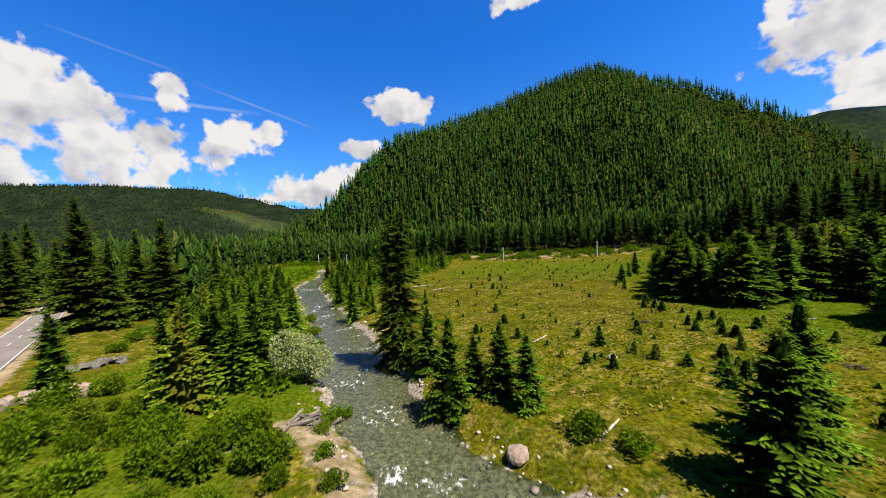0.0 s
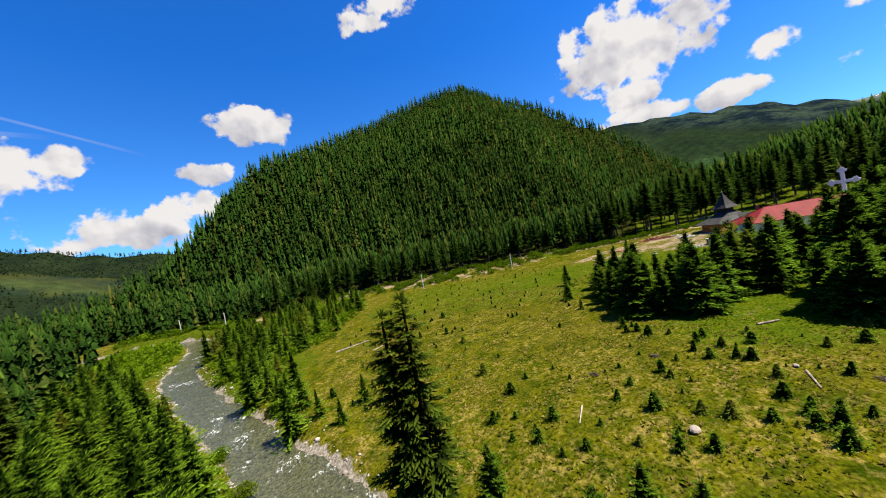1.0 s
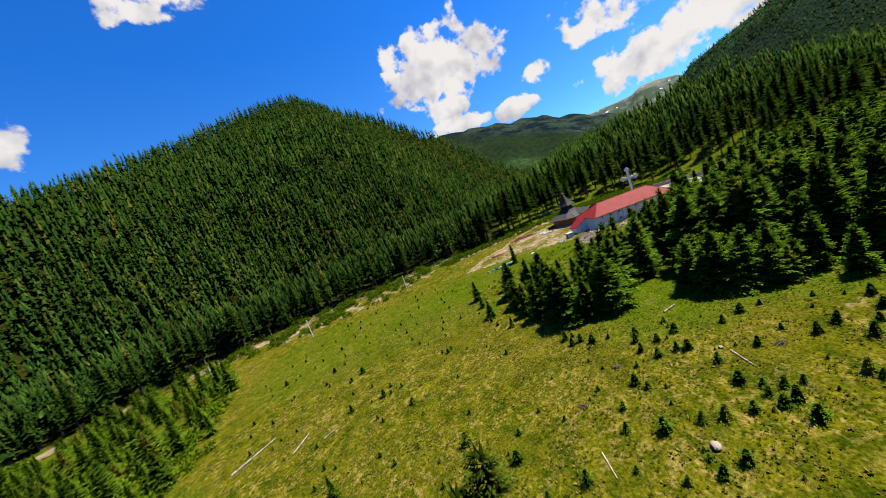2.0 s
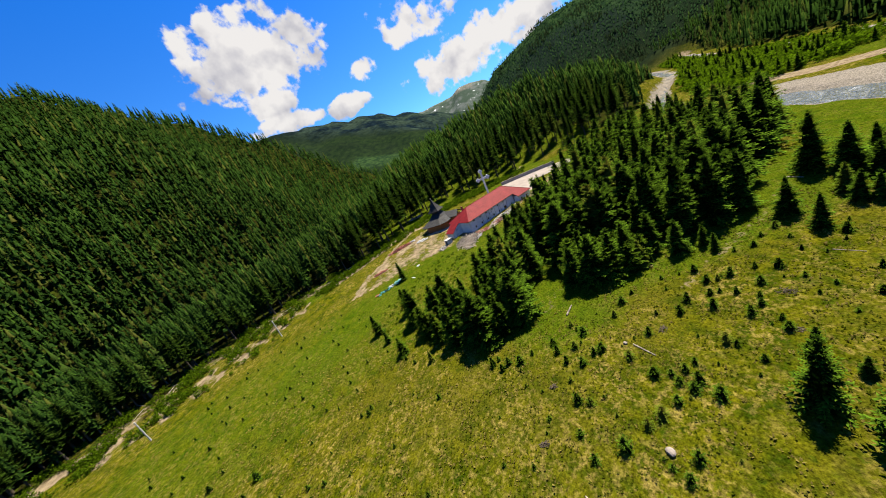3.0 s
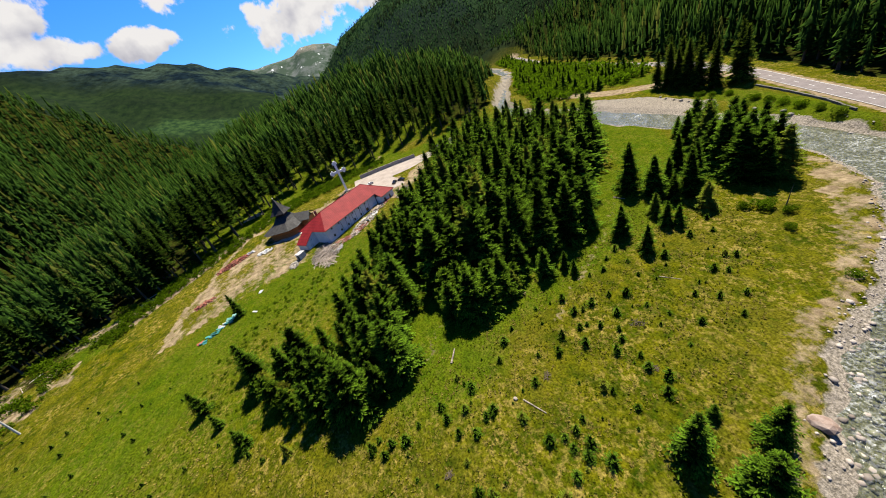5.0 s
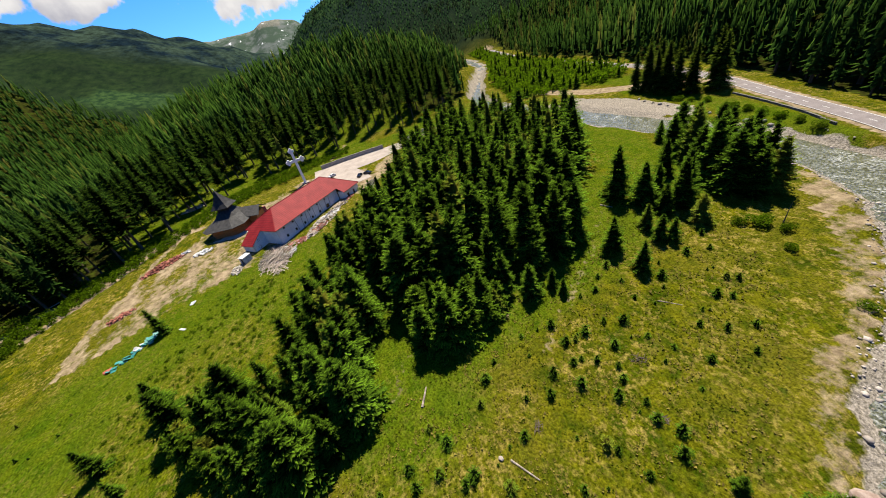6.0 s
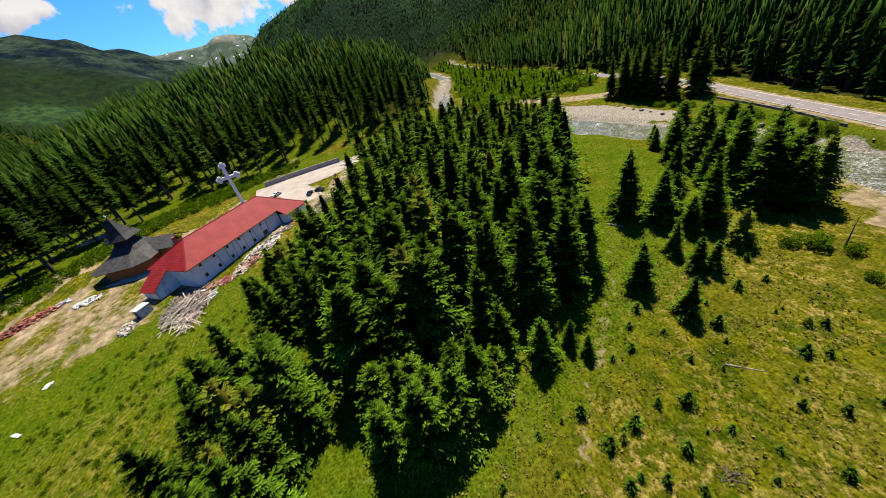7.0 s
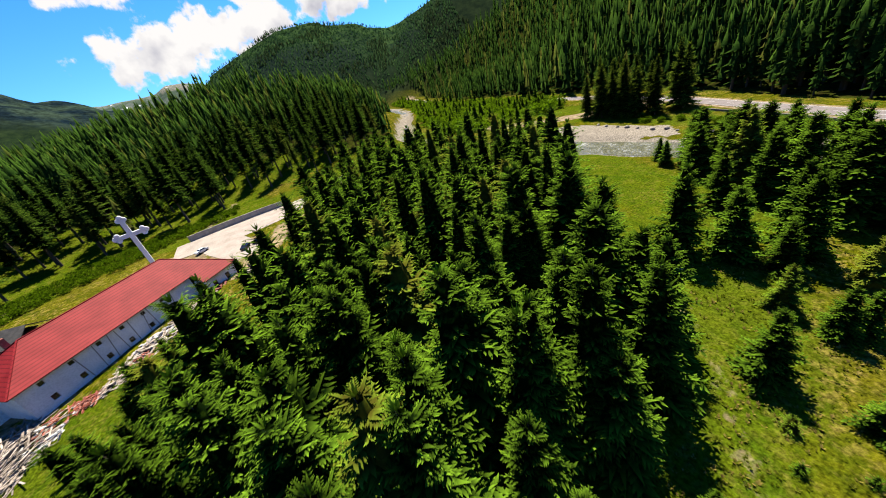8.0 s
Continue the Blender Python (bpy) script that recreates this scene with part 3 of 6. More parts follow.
dirt = np.maximum(dirt, 0.95 * near_line(GX, GY, [(175, -128), (198, -112), (218, -93), (244, -83), (262, -76)], 4.0, 3))
dirt = np.maximum(dirt, 0.6 * near_line(GX, GY, [(-26, 30), (-14, 33), (-9, 26), (-4, 16)], 1.5, 3))
dirt = np.maximum(dirt, 0.44 * near_line(GX, GY, [(62, 60), (70, 56), (73, 50), (71, 42), (72, 32)], 0.6, 2.4))
dirt = np.maximum(dirt, (0.52 + 0.2 * waves(GX, GY, 22, 35)) * near_line(GX, GY, [(-70, 257), (-20, 249), (16, 238), (46, 228), (70, 220), (90, 211), (107, 201), (122, 190), (138, 174), (156, 157), (178, 145)], 2.0, 5))
for shift in (-0.9, 0.9):
    dirt = np.maximum(dirt, 0.46 * near_line(GX, GY, [(100 + shift, -13), (85.6 + shift, -0.4), (75.8 + shift, 11.6), (70 + shift, 18.5), (60 + shift, 30)], 0.2, 1.5))
dirt = np.maximum(dirt, (0.7 + 0.12 * waves(GX, GY, 9, 37)) * near_line(GX, GY, [(168, 60), (176, 56), (185, 49), (196, 47), (205, 40)], 2.5, 3.5))
dirt = np.maximum(dirt, 0.6 * near_line(GX, GY, [(196, 77), (207, 76), (215, 72)], 2.5, 3.0))
dirt = np.maximum(dirt, 0.55 * near_line(GX, GY, [(231, 75), (242, 70), (252, 66)], 0.8, 3.0))
dirt = np.maximum(dirt, (0.72 + 0.15 * waves(GX, GY, 10, 39)) * near_line(GX, GY, [(128, 172), (140, 164), (152, 157), (166, 152), (174, 145), (178, 134)], 1.0, 2.6))
dirt = np.maximum(dirt, (0.46 + 0.3 * waves(GX, GY, 11, 40)) * near_line(GX, GY, [(34, 222), (62, 206), (86, 196), (106, 188)], 6.0, 7))
road_d = polyline(ROAD, GX, GY)[0]
dirt = np.maximum(dirt, (1 - ease((road_d - 4.5) / 2.5)) * 0.8)
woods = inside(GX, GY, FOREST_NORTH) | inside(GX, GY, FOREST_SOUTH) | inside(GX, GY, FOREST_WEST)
# band past the trees: dark soil, with their shade put into the tone
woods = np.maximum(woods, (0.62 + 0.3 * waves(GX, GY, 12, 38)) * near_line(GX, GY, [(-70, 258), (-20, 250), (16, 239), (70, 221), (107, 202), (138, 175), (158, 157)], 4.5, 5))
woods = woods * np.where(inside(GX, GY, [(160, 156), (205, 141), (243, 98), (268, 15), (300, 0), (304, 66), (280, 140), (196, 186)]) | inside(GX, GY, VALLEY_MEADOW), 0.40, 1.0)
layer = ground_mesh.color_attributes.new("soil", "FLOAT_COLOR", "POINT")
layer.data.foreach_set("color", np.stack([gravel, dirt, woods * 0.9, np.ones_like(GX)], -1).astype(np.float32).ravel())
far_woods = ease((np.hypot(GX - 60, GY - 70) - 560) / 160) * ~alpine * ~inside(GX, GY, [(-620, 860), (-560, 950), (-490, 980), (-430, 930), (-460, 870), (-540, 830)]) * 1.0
FAR_PASTURE = inside(GX, GY, [(1380, 840), (1500, 960), (1600, 880), (1570, 640), (1540, 540), (1420, 600), (1440, 760)])
pale_woods = np.maximum(0.9 * FAR_PASTURE, ease((GX - 1150) / 250) * ease((1900 - GX) / 150) * (1 - 0.75 * ease((GY - 150) / 150)))
pale_woods = np.maximum(pale_woods, 0.8 * inside(GX, GY, [(-640, 840), (-560, 970), (-480, 1000), (-410, 930), (-450, 850), (-540, 810)]))
lush = 0 * GX
for line, wide, soft in (([(60, 142), (90, 132), (110, 112), (118, 98), (124, 84)], 9, 12), ([(120, 184), (150, 166), (185, 145), (215, 118), (236, 85), (246, 60)], 6, 6), ([(222, 86), (231, 68), (236, 46), (242, 26), (252, 8)], 6, 5), ([(-44, 44), (-36, 60), (-46, 80)], 8, 8), ([(-92, 178), (-98, 210), (-112, 236)], 9, 8), ([(-60, 250), (-90, 276), (-140, 294)], 8, 6), ([(-36, 130), (-48, 160), (-52, 200), (-50, 230)], 10, 12), ([(104, -20), (94, -8), (86, 14), (79, 36), (75, 52), (62, 58)], 9, 14), ([(88, 62), (96, 60), (104, 90)], 4, 6), ([(100, -40), (120, -40), (160, -55)], 8, 10), ([(-30, 20), (-40, 32), (-24, 40)], 10, 8), ([(196, -104), (168, -106), (140, -103), (112, -95), (92, -88)], 4, 5), ([(236, -112), (214, -118), (196, -124)], 6, 8), ([(30, 168), (62, 142), (84, 122), (108, 106)], 20, 26)):
    lush = np.maximum(lush, near_line(GX, GY, line, wide, soft) * (0.7 if wide == 20 else 1.0))
lush = np.maximum(lush, inside(GX, GY, [(160, 156), (205, 141), (243, 98), (268, 15), (300, 0), (304, 66), (280, 140), (196, 186)]) * 0.9)
layer = ground_mesh.color_attributes.new("lush", "FLOAT_COLOR", "POINT")
layer.data.foreach_set("color", np.stack([lush, lush, lush, np.ones_like(GX)], -1).astype(np.float32).ravel())
layer = ground_mesh.color_attributes.new("wild", "FLOAT_COLOR", "POINT")
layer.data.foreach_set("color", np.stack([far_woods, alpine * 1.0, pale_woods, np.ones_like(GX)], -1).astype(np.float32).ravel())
ground = tagged(new("ground", ground_mesh), "green alpine meadow with dry grass, rising into wooded slopes", "ground", kind="structure")


def ribbon(line, offsets, lift=0.0, step=3.0, level=None):
    """Vertices and quads of a strip that follows a line in plan; offsets: distances to the side at each column."""
    line = np.asarray(line, float)
    seg = np.hypot(*np.diff(line[:, :2], axis=0).T)
    s = np.r_[0, np.cumsum(seg)]
    at = np.arange(0, s[-1], step)
    # rounded corners
    pts = np.stack([np.interp(at, s, line[:, c]) for c in range(line.shape[1])], -1)
    for _ in range(6):
        pts[1:-1] = (pts[:-2] + 2 * pts[1:-1] + pts[2:]) / 4
    t = np.gradient(pts[:, :2], axis=0)
    t /= np.linalg.norm(t, axis=1, keepdims=True)
    side = np.stack([t[:, 1], -t[:, 0]], -1)
    v = np.stack([np.concatenate([pts[:, :2] + side * o, (pts[:, 2] if level is None else level(pts))[:, None] + lift], 1) for o in offsets], 1)
    n, k = len(pts), len(offsets)
    i = np.arange(n * k).reshape(n, k)
    q = np.stack([i[:-1, :-1], i[:-1, 1:], i[1:, 1:], i[1:, :-1]], -1).reshape(-1, 4)
    return v.reshape(-1, 3), q


road_v, road_q = ribbon(ROAD, np.array([-3.6, -1.8, 0, 1.8, 3.6]), 0.02)
road = tagged(new("road", mesh_of("road", road_v, road_q, ASPHALT)), "grey asphalt mountain road with white lines", "road", kind="structure")


def water_material():
    """Clear shallow mountain water: tinted see-through, rippled gloss, white where it breaks, painted glints where
    fast.
    """
    m = Nodes("stream_water", 0.08)
    tree = m.tree
    clear = tree.nodes.new("ShaderNodeBsdfTransparent")
    clear.inputs["Color"].default_value = (0.70, 0.76, 0.60, 1)
    deep = tree.nodes.new("ShaderNodeBsdfDiffuse")
    deep.inputs["Color"].default_value = (0.012, 0.022, 0.019, 1)
    body = tree.nodes.new("ShaderNodeMixShader")
    body.inputs[0].default_value = 0.18
    m.link(clear.outputs[0], body.inputs[1]).link(deep.outputs[0], body.inputs[2])
    gloss = tree.nodes.new("ShaderNodeBsdfGlossy")
    gloss.inputs["Roughness"].default_value = 0.14
    bump = tree.nodes.new("ShaderNodeBump")
    bump.inputs["Strength"].default_value, bump.inputs["Distance"].default_value = 0.55, 0.2
    ripple = m.math("ADD", m.noise(0.7, 4, 0.6), m.math("MULTIPLY", m.noise(2.6, 3), 1.6))
    m.link(ripple, bump.inputs["Height"]).link(bump.outputs[0], gloss.inputs["Normal"])
    fresnel = tree.nodes.new("ShaderNodeFresnel")
    fresnel.inputs["IOR"].default_value = 1.33
    m.link(bump.outputs[0], fresnel.inputs["Normal"])
    shiny = tree.nodes.new("ShaderNodeMixShader")
    m.link(fresnel.outputs[0], shiny.inputs[0]).link(body.outputs[0], shiny.inputs[1]).link(gloss.outputs[0], shiny.inputs[2])
    foam_glint = tree.nodes.new("ShaderNodeBsdfDiffuse")
    foam_glint.inputs["Color"].default_value = (0.52, 0.53, 0.53, 1)
    white = tree.nodes.new("ShaderNodeMixShader")
    fast = m.attribute("tip")[0]
    broken = m.math("ADD", m.math("MULTIPLY", m.noise(0.8, 7, 0.75, stretch=(1.3, 0.7, 1)), 0.75), m.math("MULTIPLY", m.noise(7, 2), 0.5))
    # pale flecks of the fast reach: broken water and painted sun glints
    riffle = m.math("MULTIPLY", m.ramp(m.noise(0.6, 6, 0.75), [(0.47, 0.0), (0.62, 1.0)]), m.math("MULTIPLY", fast, m.ramp(m.noise(3.5, 4, 0.6), [(0.38, 0.15), (0.62, 0.85)])))
    mask = m.ramp(m.math("ADD", broken, m.math("MULTIPLY", fast, -0.03)), [(0.71, 0.0), (0.80, 0.85)])
    m.link(m.math("MAXIMUM", mask, m.math("MULTIPLY", riffle, 0.5)), white.inputs[0]).link(shiny.outputs[0], white.inputs[1]).link(foam_glint.outputs[0], white.inputs[2])
    m.link(white.outputs[0], tree.nodes["Material Output"].inputs["Surface"])
    return m.mat


def river_mesh():
    line = RIVER
    s = np.r_[0, np.cumsum(np.hypot(*np.diff(line[:, :2], axis=0).T))]
    at = np.arange(0, s[-1], 2.0)
    pts = np.stack([np.interp(at, s, line[:, c]) for c in range(4)], -1)
    t = np.gradient(pts[:, :2], axis=0)
    for _ in range(4):
        t[1:-1] = (t[:-2] + 2 * t[1:-1] + t[2:]) / 4
    t /= np.linalg.norm(t, axis=1, keepdims=True)
    side = np.stack([t[:, 1], -t[:, 0]], -1)
    cols = np.linspace(-1, 1, 11)
    xy = pts[:, None, :2] + side[:, None] * (cols[None, :, None] * (pts[:, 2] + 2.4)[:, None, None])
    z = np.repeat(pts[:, 3][:, None], 11, 1) + 0.05 * waves(xy[..., 0], xy[..., 1], 4, 9)
    i = np.arange(len(pts) * 11).reshape(-1, 11)
    q = np.stack([i[:-1, :-1], i[:-1, 1:], i[1:, 1:], i[1:, :-1]], -1).reshape(-1, 4)
    fast = ease((xy[..., 0] - 8) / 22)
    return mesh_of("river", np.concatenate([xy, z[..., None]], -1).reshape(-1, 3), q, water_material(), fast.ravel(), smooth=True)


river = tagged(new("water", river_mesh()), "clear shallow mountain stream with small white rapids over stones", "river", kind="structure")


# ---- trees ----
def kites(base, way, side, up, length, width, tip0, tip1, hang=0.14):
    """Leaf-like pieces: arrays of a base, a way, a side and a rise; each a folded kite of four corners."""
    mid = base + way * (length * 0.45)[:, None]
    a = mid + side * (width * 0.5)[:, None] - up * (width * hang)[:, None]
    b = mid - side * (width * 0.5)[:, None] - up * (width * hang)[:, None]
    end = base + way * length[:, None]
    v = np.stack([base, a, end, b], 1).reshape(-1, 3)
    f = np.arange(len(v)).reshape(-1, 4)
    t = np.stack([tip0, (tip0 + tip1) / 2, tip1, (tip0 + tip1) / 2], 1).ravel()
    return v, f, t


def unit(v):
    return v / np.maximum(np.linalg.norm(v, axis=-1, keepdims=True), 1e-9)


def crown_arrays(high, wide, whorls, per, sprigs, seed, bare=0.05, ragged=0.38, droop=0.25, full=0.8, core=0.36):
    """The branches of a conifer: whorls of boughs, each with sprigs to both sides."""
    rng = np.random.RandomState(seed)
    n = whorls * per
    f = bare + (0.985 - bare) * (np.repeat(np.arange(whorls), per) + rng.uniform(-0.4, 0.4, n)) / whorls
    f = np.clip(f, bare * 0.8, 0.985)
    reach = wide * np.clip((1 - f) / (1 - bare), 0.02, 1) ** full * rng.uniform(1 - ragged, 1 + ragged * 0.5, n) + 0.012 * high
    az = rng.uniform(0, 6.283, n)
    out = np.stack([np.cos(az), np.sin(az), np.zeros(n)], -1)
    rise = (f - 0.45) * 1.0 - droop + rng.uniform(-0.12, 0.12, n)
    up = np.array([0, 0, 1.0])
    foot = np.stack([0 * f, 0 * f, f * high], -1)

    def along(s):
        return foot + out * (reach * s)[:, None] + up * (reach * (rise * s + 0.30 * s * s))[:, None]

    side = np.cross(out, up)
    own = rng.uniform(0.74, 1.1, n)
    parts = []
    parts.append(kites(along(0.05), unit(along(1.0) - along(0.05)), side, np.tile(up, (n, 1)), np.linalg.norm(along(1.0) - along(0.05), axis=1), reach * (0.20 if sprigs else 0.42), np.full(n, 0.0), 1.0 * own, 0.36))
    for k in range(sprigs):
        s = 0.22 + 0.72 * k / max(sprigs - 1, 1)
        for sign in (-1, 1):
            p = along(s + rng.uniform(-0.03, 0.03, n))
            w = unit(out * 0.75 + side * sign * (0.95 - 0.25 * s) + up * rng.uniform(-0.52, 0.0, n)[:, None])
            long = reach * (0.50 - 0.27 * s) * rng.uniform(0.7, 1.3, n)
            parts.append(kites(p, w, unit(np.cross(w, up)), np.tile(up, (n, 1)), long, long * (0.50 if sprigs < 4 else 0.42 if sprigs < 6 else 0.32), s * 0.35 * own, min(1, s + 0.28) * own, 0.4))
    # added shell for dense inner twigs, painted near-black as crown shade
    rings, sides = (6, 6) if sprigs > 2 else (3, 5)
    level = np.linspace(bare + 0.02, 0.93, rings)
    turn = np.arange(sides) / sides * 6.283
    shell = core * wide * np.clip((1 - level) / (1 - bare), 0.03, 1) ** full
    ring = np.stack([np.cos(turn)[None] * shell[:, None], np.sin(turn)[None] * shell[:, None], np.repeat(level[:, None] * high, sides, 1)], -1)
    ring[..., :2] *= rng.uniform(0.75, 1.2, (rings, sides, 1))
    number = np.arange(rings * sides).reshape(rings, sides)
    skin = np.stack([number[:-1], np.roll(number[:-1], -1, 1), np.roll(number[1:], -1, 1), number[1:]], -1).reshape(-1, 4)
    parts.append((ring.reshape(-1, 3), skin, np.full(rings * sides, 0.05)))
    if bare < 0.3:
        # leader at the top
        m = 5
        a = np.arange(m) * 1.257
        w = unit(np.stack([np.cos(a) * 0.35, np.sin(a) * 0.35, np.ones(m)], -1))
        parts.append(kites(np.tile([0, 0, high * 0.94], (m, 1)), w, unit(np.cross(w, [0.3, 0.2, 0.1])), np.tile(up, (m, 1)), np.full(m, high * 0.06), np.full(m, high * 0.012), np.full(m, 0.5), np.full(m, 1.0)))
    v, faces, tip, at = [], [], [], 0
    for a, b, c in parts:
        v.append(a), faces.append(b + at), tip.append(c)
        at += len(a)
    return np.concatenate(v), np.concatenate(faces), np.concatenate(tip)


def trunk_arrays(high, radius, sides=6, rings=4, lean=0.0, seed=1):
    rng = np.random.RandomState(seed)
    v = []
    for k in range(rings + 1):
        s = k / rings
        r = radius * (1 - s) ** 0.8 * (1.25 if k == 0 else 1) + 0.01
        o = rng.uniform(-1, 1, 2) * lean * s
        a = np.arange(sides) / sides * 6.283
        v.append(np.stack([np.cos(a) * r + o[0], np.sin(a) * r + o[1], np.full(sides, high * s - (0.3 if k == 0 else 0))], -1))
    i = np.arange((rings + 1) * sides).reshape(rings + 1, sides)
    q = np.stack([i[:-1], np.roll(i[:-1], -1, 1), np.roll(i[1:], -1, 1), i[1:]], -1).reshape(-1, 4)
    return np.concatenate(v), q


def at_place(x, y, size=1.0, turn=None, lift=0.0, wide=1.0, tilt=0.0):
    turn = random.uniform(0, 360) if turn is None else turn
    return pose(x, y, float(height(x, y)) + lift, tilt, 0, turn) @ Matrix.Diagonal((size * wide, size * wide, size, 1))


def build_spruce(name, high, wide, whorls, per, sprigs, seed, needles, label, group, **more):
    thing = tagged(new(name), label, "spruce tree", group)
    v, f = trunk_arrays(high * 0.97, high * 0.014 + 0.03, 6, 5, 0.04 * wide, seed)
    t = new("trunk", mesh_of("trunk", v, f, BARK, smooth=True))
    v, f, tip = crown_arrays(high, wide, whorls, per, sprigs, seed, **more)
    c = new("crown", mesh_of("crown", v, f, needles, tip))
    t.parent = c.parent = thing
    return thing


def scatter(corners, gap, seed, keep=None, jitter=0.62, ragged=0.0):
    """Places on a shaken grid inside a polygon in plan."""
    xs, ys = [c[0] for c in corners], [c[1] for c in corners]
    a, b = np.meshgrid(np.arange(min(xs), max(xs), gap), np.arange(min(ys), max(ys), gap))
    rng = np.random.RandomState(seed)
    a, b = a.ravel() + rng.uniform(-jitter, jitter, a.size) * gap, b.ravel() + rng.uniform(-jitter, jitter, a.size) * gap
    ok = inside(a + ragged * waves(a, b, 26, 43), b + ragged * waves(a, b, 21, 44), corners)
    a, b = a[ok], b[ok]
    if keep is not None:
        ok = keep(a, b, rng)
        a, b = a[ok], b[ok]
    return np.stack([a, b], -1)


def joined_forest(name, places, sizes, kinds, label, category="forest", seed=1, material=None, wide=(0.85, 1.2), sink=0.0):
    """One object of many trees: kinds is a list of (vertices, quads, tip) for trees one metre high."""
    rng = np.random.RandomState(seed)
    pick = rng.randint(0, len(kinds), len(places))
    verts, faces, tips, at = [], [], [], 0
    z = height(places[:, 0], places[:, 1]) - sink
    for k, (kv, kf, kt) in enumerate(kinds):
        m = np.where(pick == k)[0]
        if not len(m):
            continue
        a, s = rng.uniform(0, 6.283, len(m)), sizes[m]
        w = s * rng.uniform(*wide, len(m))
        ca, sa = np.cos(a)[:, None], np.sin(a)[:, None]
        x = (kv[None, :, 0] * ca - kv[None, :, 1] * sa) * w[:, None] + places[m, 0][:, None]
        y = (kv[None, :, 0] * sa + kv[None, :, 1] * ca) * w[:, None] + places[m, 1][:, None]
        h = kv[None, :, 2] * s[:, None] + z[m][:, None]
        verts.append(np.stack([x, y, h], -1).reshape(-1, 3))
        faces.append((kf[None] + (np.arange(len(m)) * len(kv))[:, None, None]).reshape(-1, kf.shape[1]) + at)
        tips.append(np.stack([np.tile(kt, len(m)), np.repeat(rng.uniform(0, 1, len(m)), len(kt))], -1))
        at += len(m) * len(kv)
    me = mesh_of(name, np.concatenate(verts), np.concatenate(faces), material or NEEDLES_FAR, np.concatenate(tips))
    return tagged(new(name, me), label, category, kind="stuff")


def far_kind(layers, star, seed, bare=0.08, wide=0.165):
    """A plain conifer one metre high for the distance: star-shaped skirts, one above another."""
    rng = np.random.RandomState(seed)
    v, f, t = [], [], []
    for k in range(layers):
        s0 = bare + (1 - bare) * k / layers
        s1 = min(1.0, s0 + (1 - bare) / layers * (1.9 if layers < 8 else 3.2))
        r = wide * (1 - s0) ** 0.7 * rng.uniform(0.68, 1.2)
        ox, oy = rng.normal(0, 0.013, 2)
        top = len(v)
        v.append((0, 0, s1)), t.append(0.56)
        for j in range(star * 2):
            a = j / (star * 2) * 6.283 + k
            q = r * (rng.uniform(0.9, 1.2) if j % 2 == 0 else rng.uniform(0.42, 0.6))
            v.append((np.cos(a) * q + ox, np.sin(a) * q + oy, s0 + (0.0 if j % 2 == 0 else 0.025) + rng.uniform(-0.012, 0.012)))
            t.append(0.95 if j % 2 == 0 else 0.30)
        for j in range(star):
            a, b, c = top + 1 + (2 * j - 1) % (2 * star), top + 1 + 2 * j, top + 1 + (2 * j + 1) % (2 * star)
            f.append((top, a, b, c))
    return np.array(v, float), np.array(f), np.array(t)


def mid_kind(seed):
    """A slim conifer one metre high with many overhanging skirts and a bare foot."""
    v, f, t = far_kind(11, 6, seed, 0.15, 0.17)
    a, b = trunk_arrays(0.95, 0.011, 4, 1, 0, seed)
    return np.concatenate([v, a]), np.concatenate([f, b + len(v)]), np.concatenate([t, np.full(len(a), -1.0)])


def low_kind(seed):
    """A bushy young conifer one metre high, branched to the ground."""
    return crown_arrays(1.0, 0.4, 9, 6, 0, seed, bare=0.04, droop=0.35, full=0.65)


FAR_KINDS = [far_kind(6, 4, s) for s in (1, 2, 3, 4)]
FARTHEST_KINDS = [far_kind(4, 3, s, 0.04, 0.20) for s in (5, 6, 7)]
MID_KINDS = [mid_kind(s) for s in (11, 12, 13, 14, 15, 16)]
LOW_KINDS = [low_kind(s) for s in (21, 22, 23)]
HAZY_KINDS = [far_kind(2, 4, s, 0.06, 0.24) for s in (8, 9)]
CENTRE = np.array([60, 70.0])


# ---- woods on the slopes ----
def far_from(p):
    return np.hypot(*(p - CENTRE).T)


CLEARING = [(-620, 860), (-560, 950), (-490, 980), (-430, 930), (-460, 870), (-540, 830)]
FOREST_EAST = [(800, -110), (760, -180), (700, -330), (900, -560), (1350, -720), (1600, -330), (1660, -60), (1750, 60), (1400, 200), (900, 100)]
FOREST_FAR_WEST = [(-1500, 700), (-1050, 790), (-690, 1110), (-450, 1210), (-180, 1270), (-120, 900), (-200, 430), (-420, 420), (-420, 345), (-700, 335), (-1300, 420)]
TALL = [(205, 150), (240, 60), (285, -30), (480, -60), (560, 120), (430, 260)]
UPSTREAM = [(228, -122), (238, -92), (256, -58), (320, -68), (420, -106), (476, -130), (560, -146), (640, -158), (640, -190), (520, -166), (420, -146), (300, -145), (246, -140)]


GLADE = [(160, 156), (205, 141), (230, 122), (243, 98), (247, 74), (259, 44), (262, 16), (256, 4), (266, -10), (286, -27), (318, -36), (330, 0), (318, 30), (304, 66), (298, 104), (280, 140), (246, 172), (196, 190), (160, 182)]


def dry_land(p):
    """Leaves out the river and the road."""
    d, rest = polyline(RIVER, p[:, 0], p[:, 1])
    return p[(d > rest[:, 0] + 3.5) & (polyline(ROAD, p[:, 0], p[:, 1])[0] > 7)]


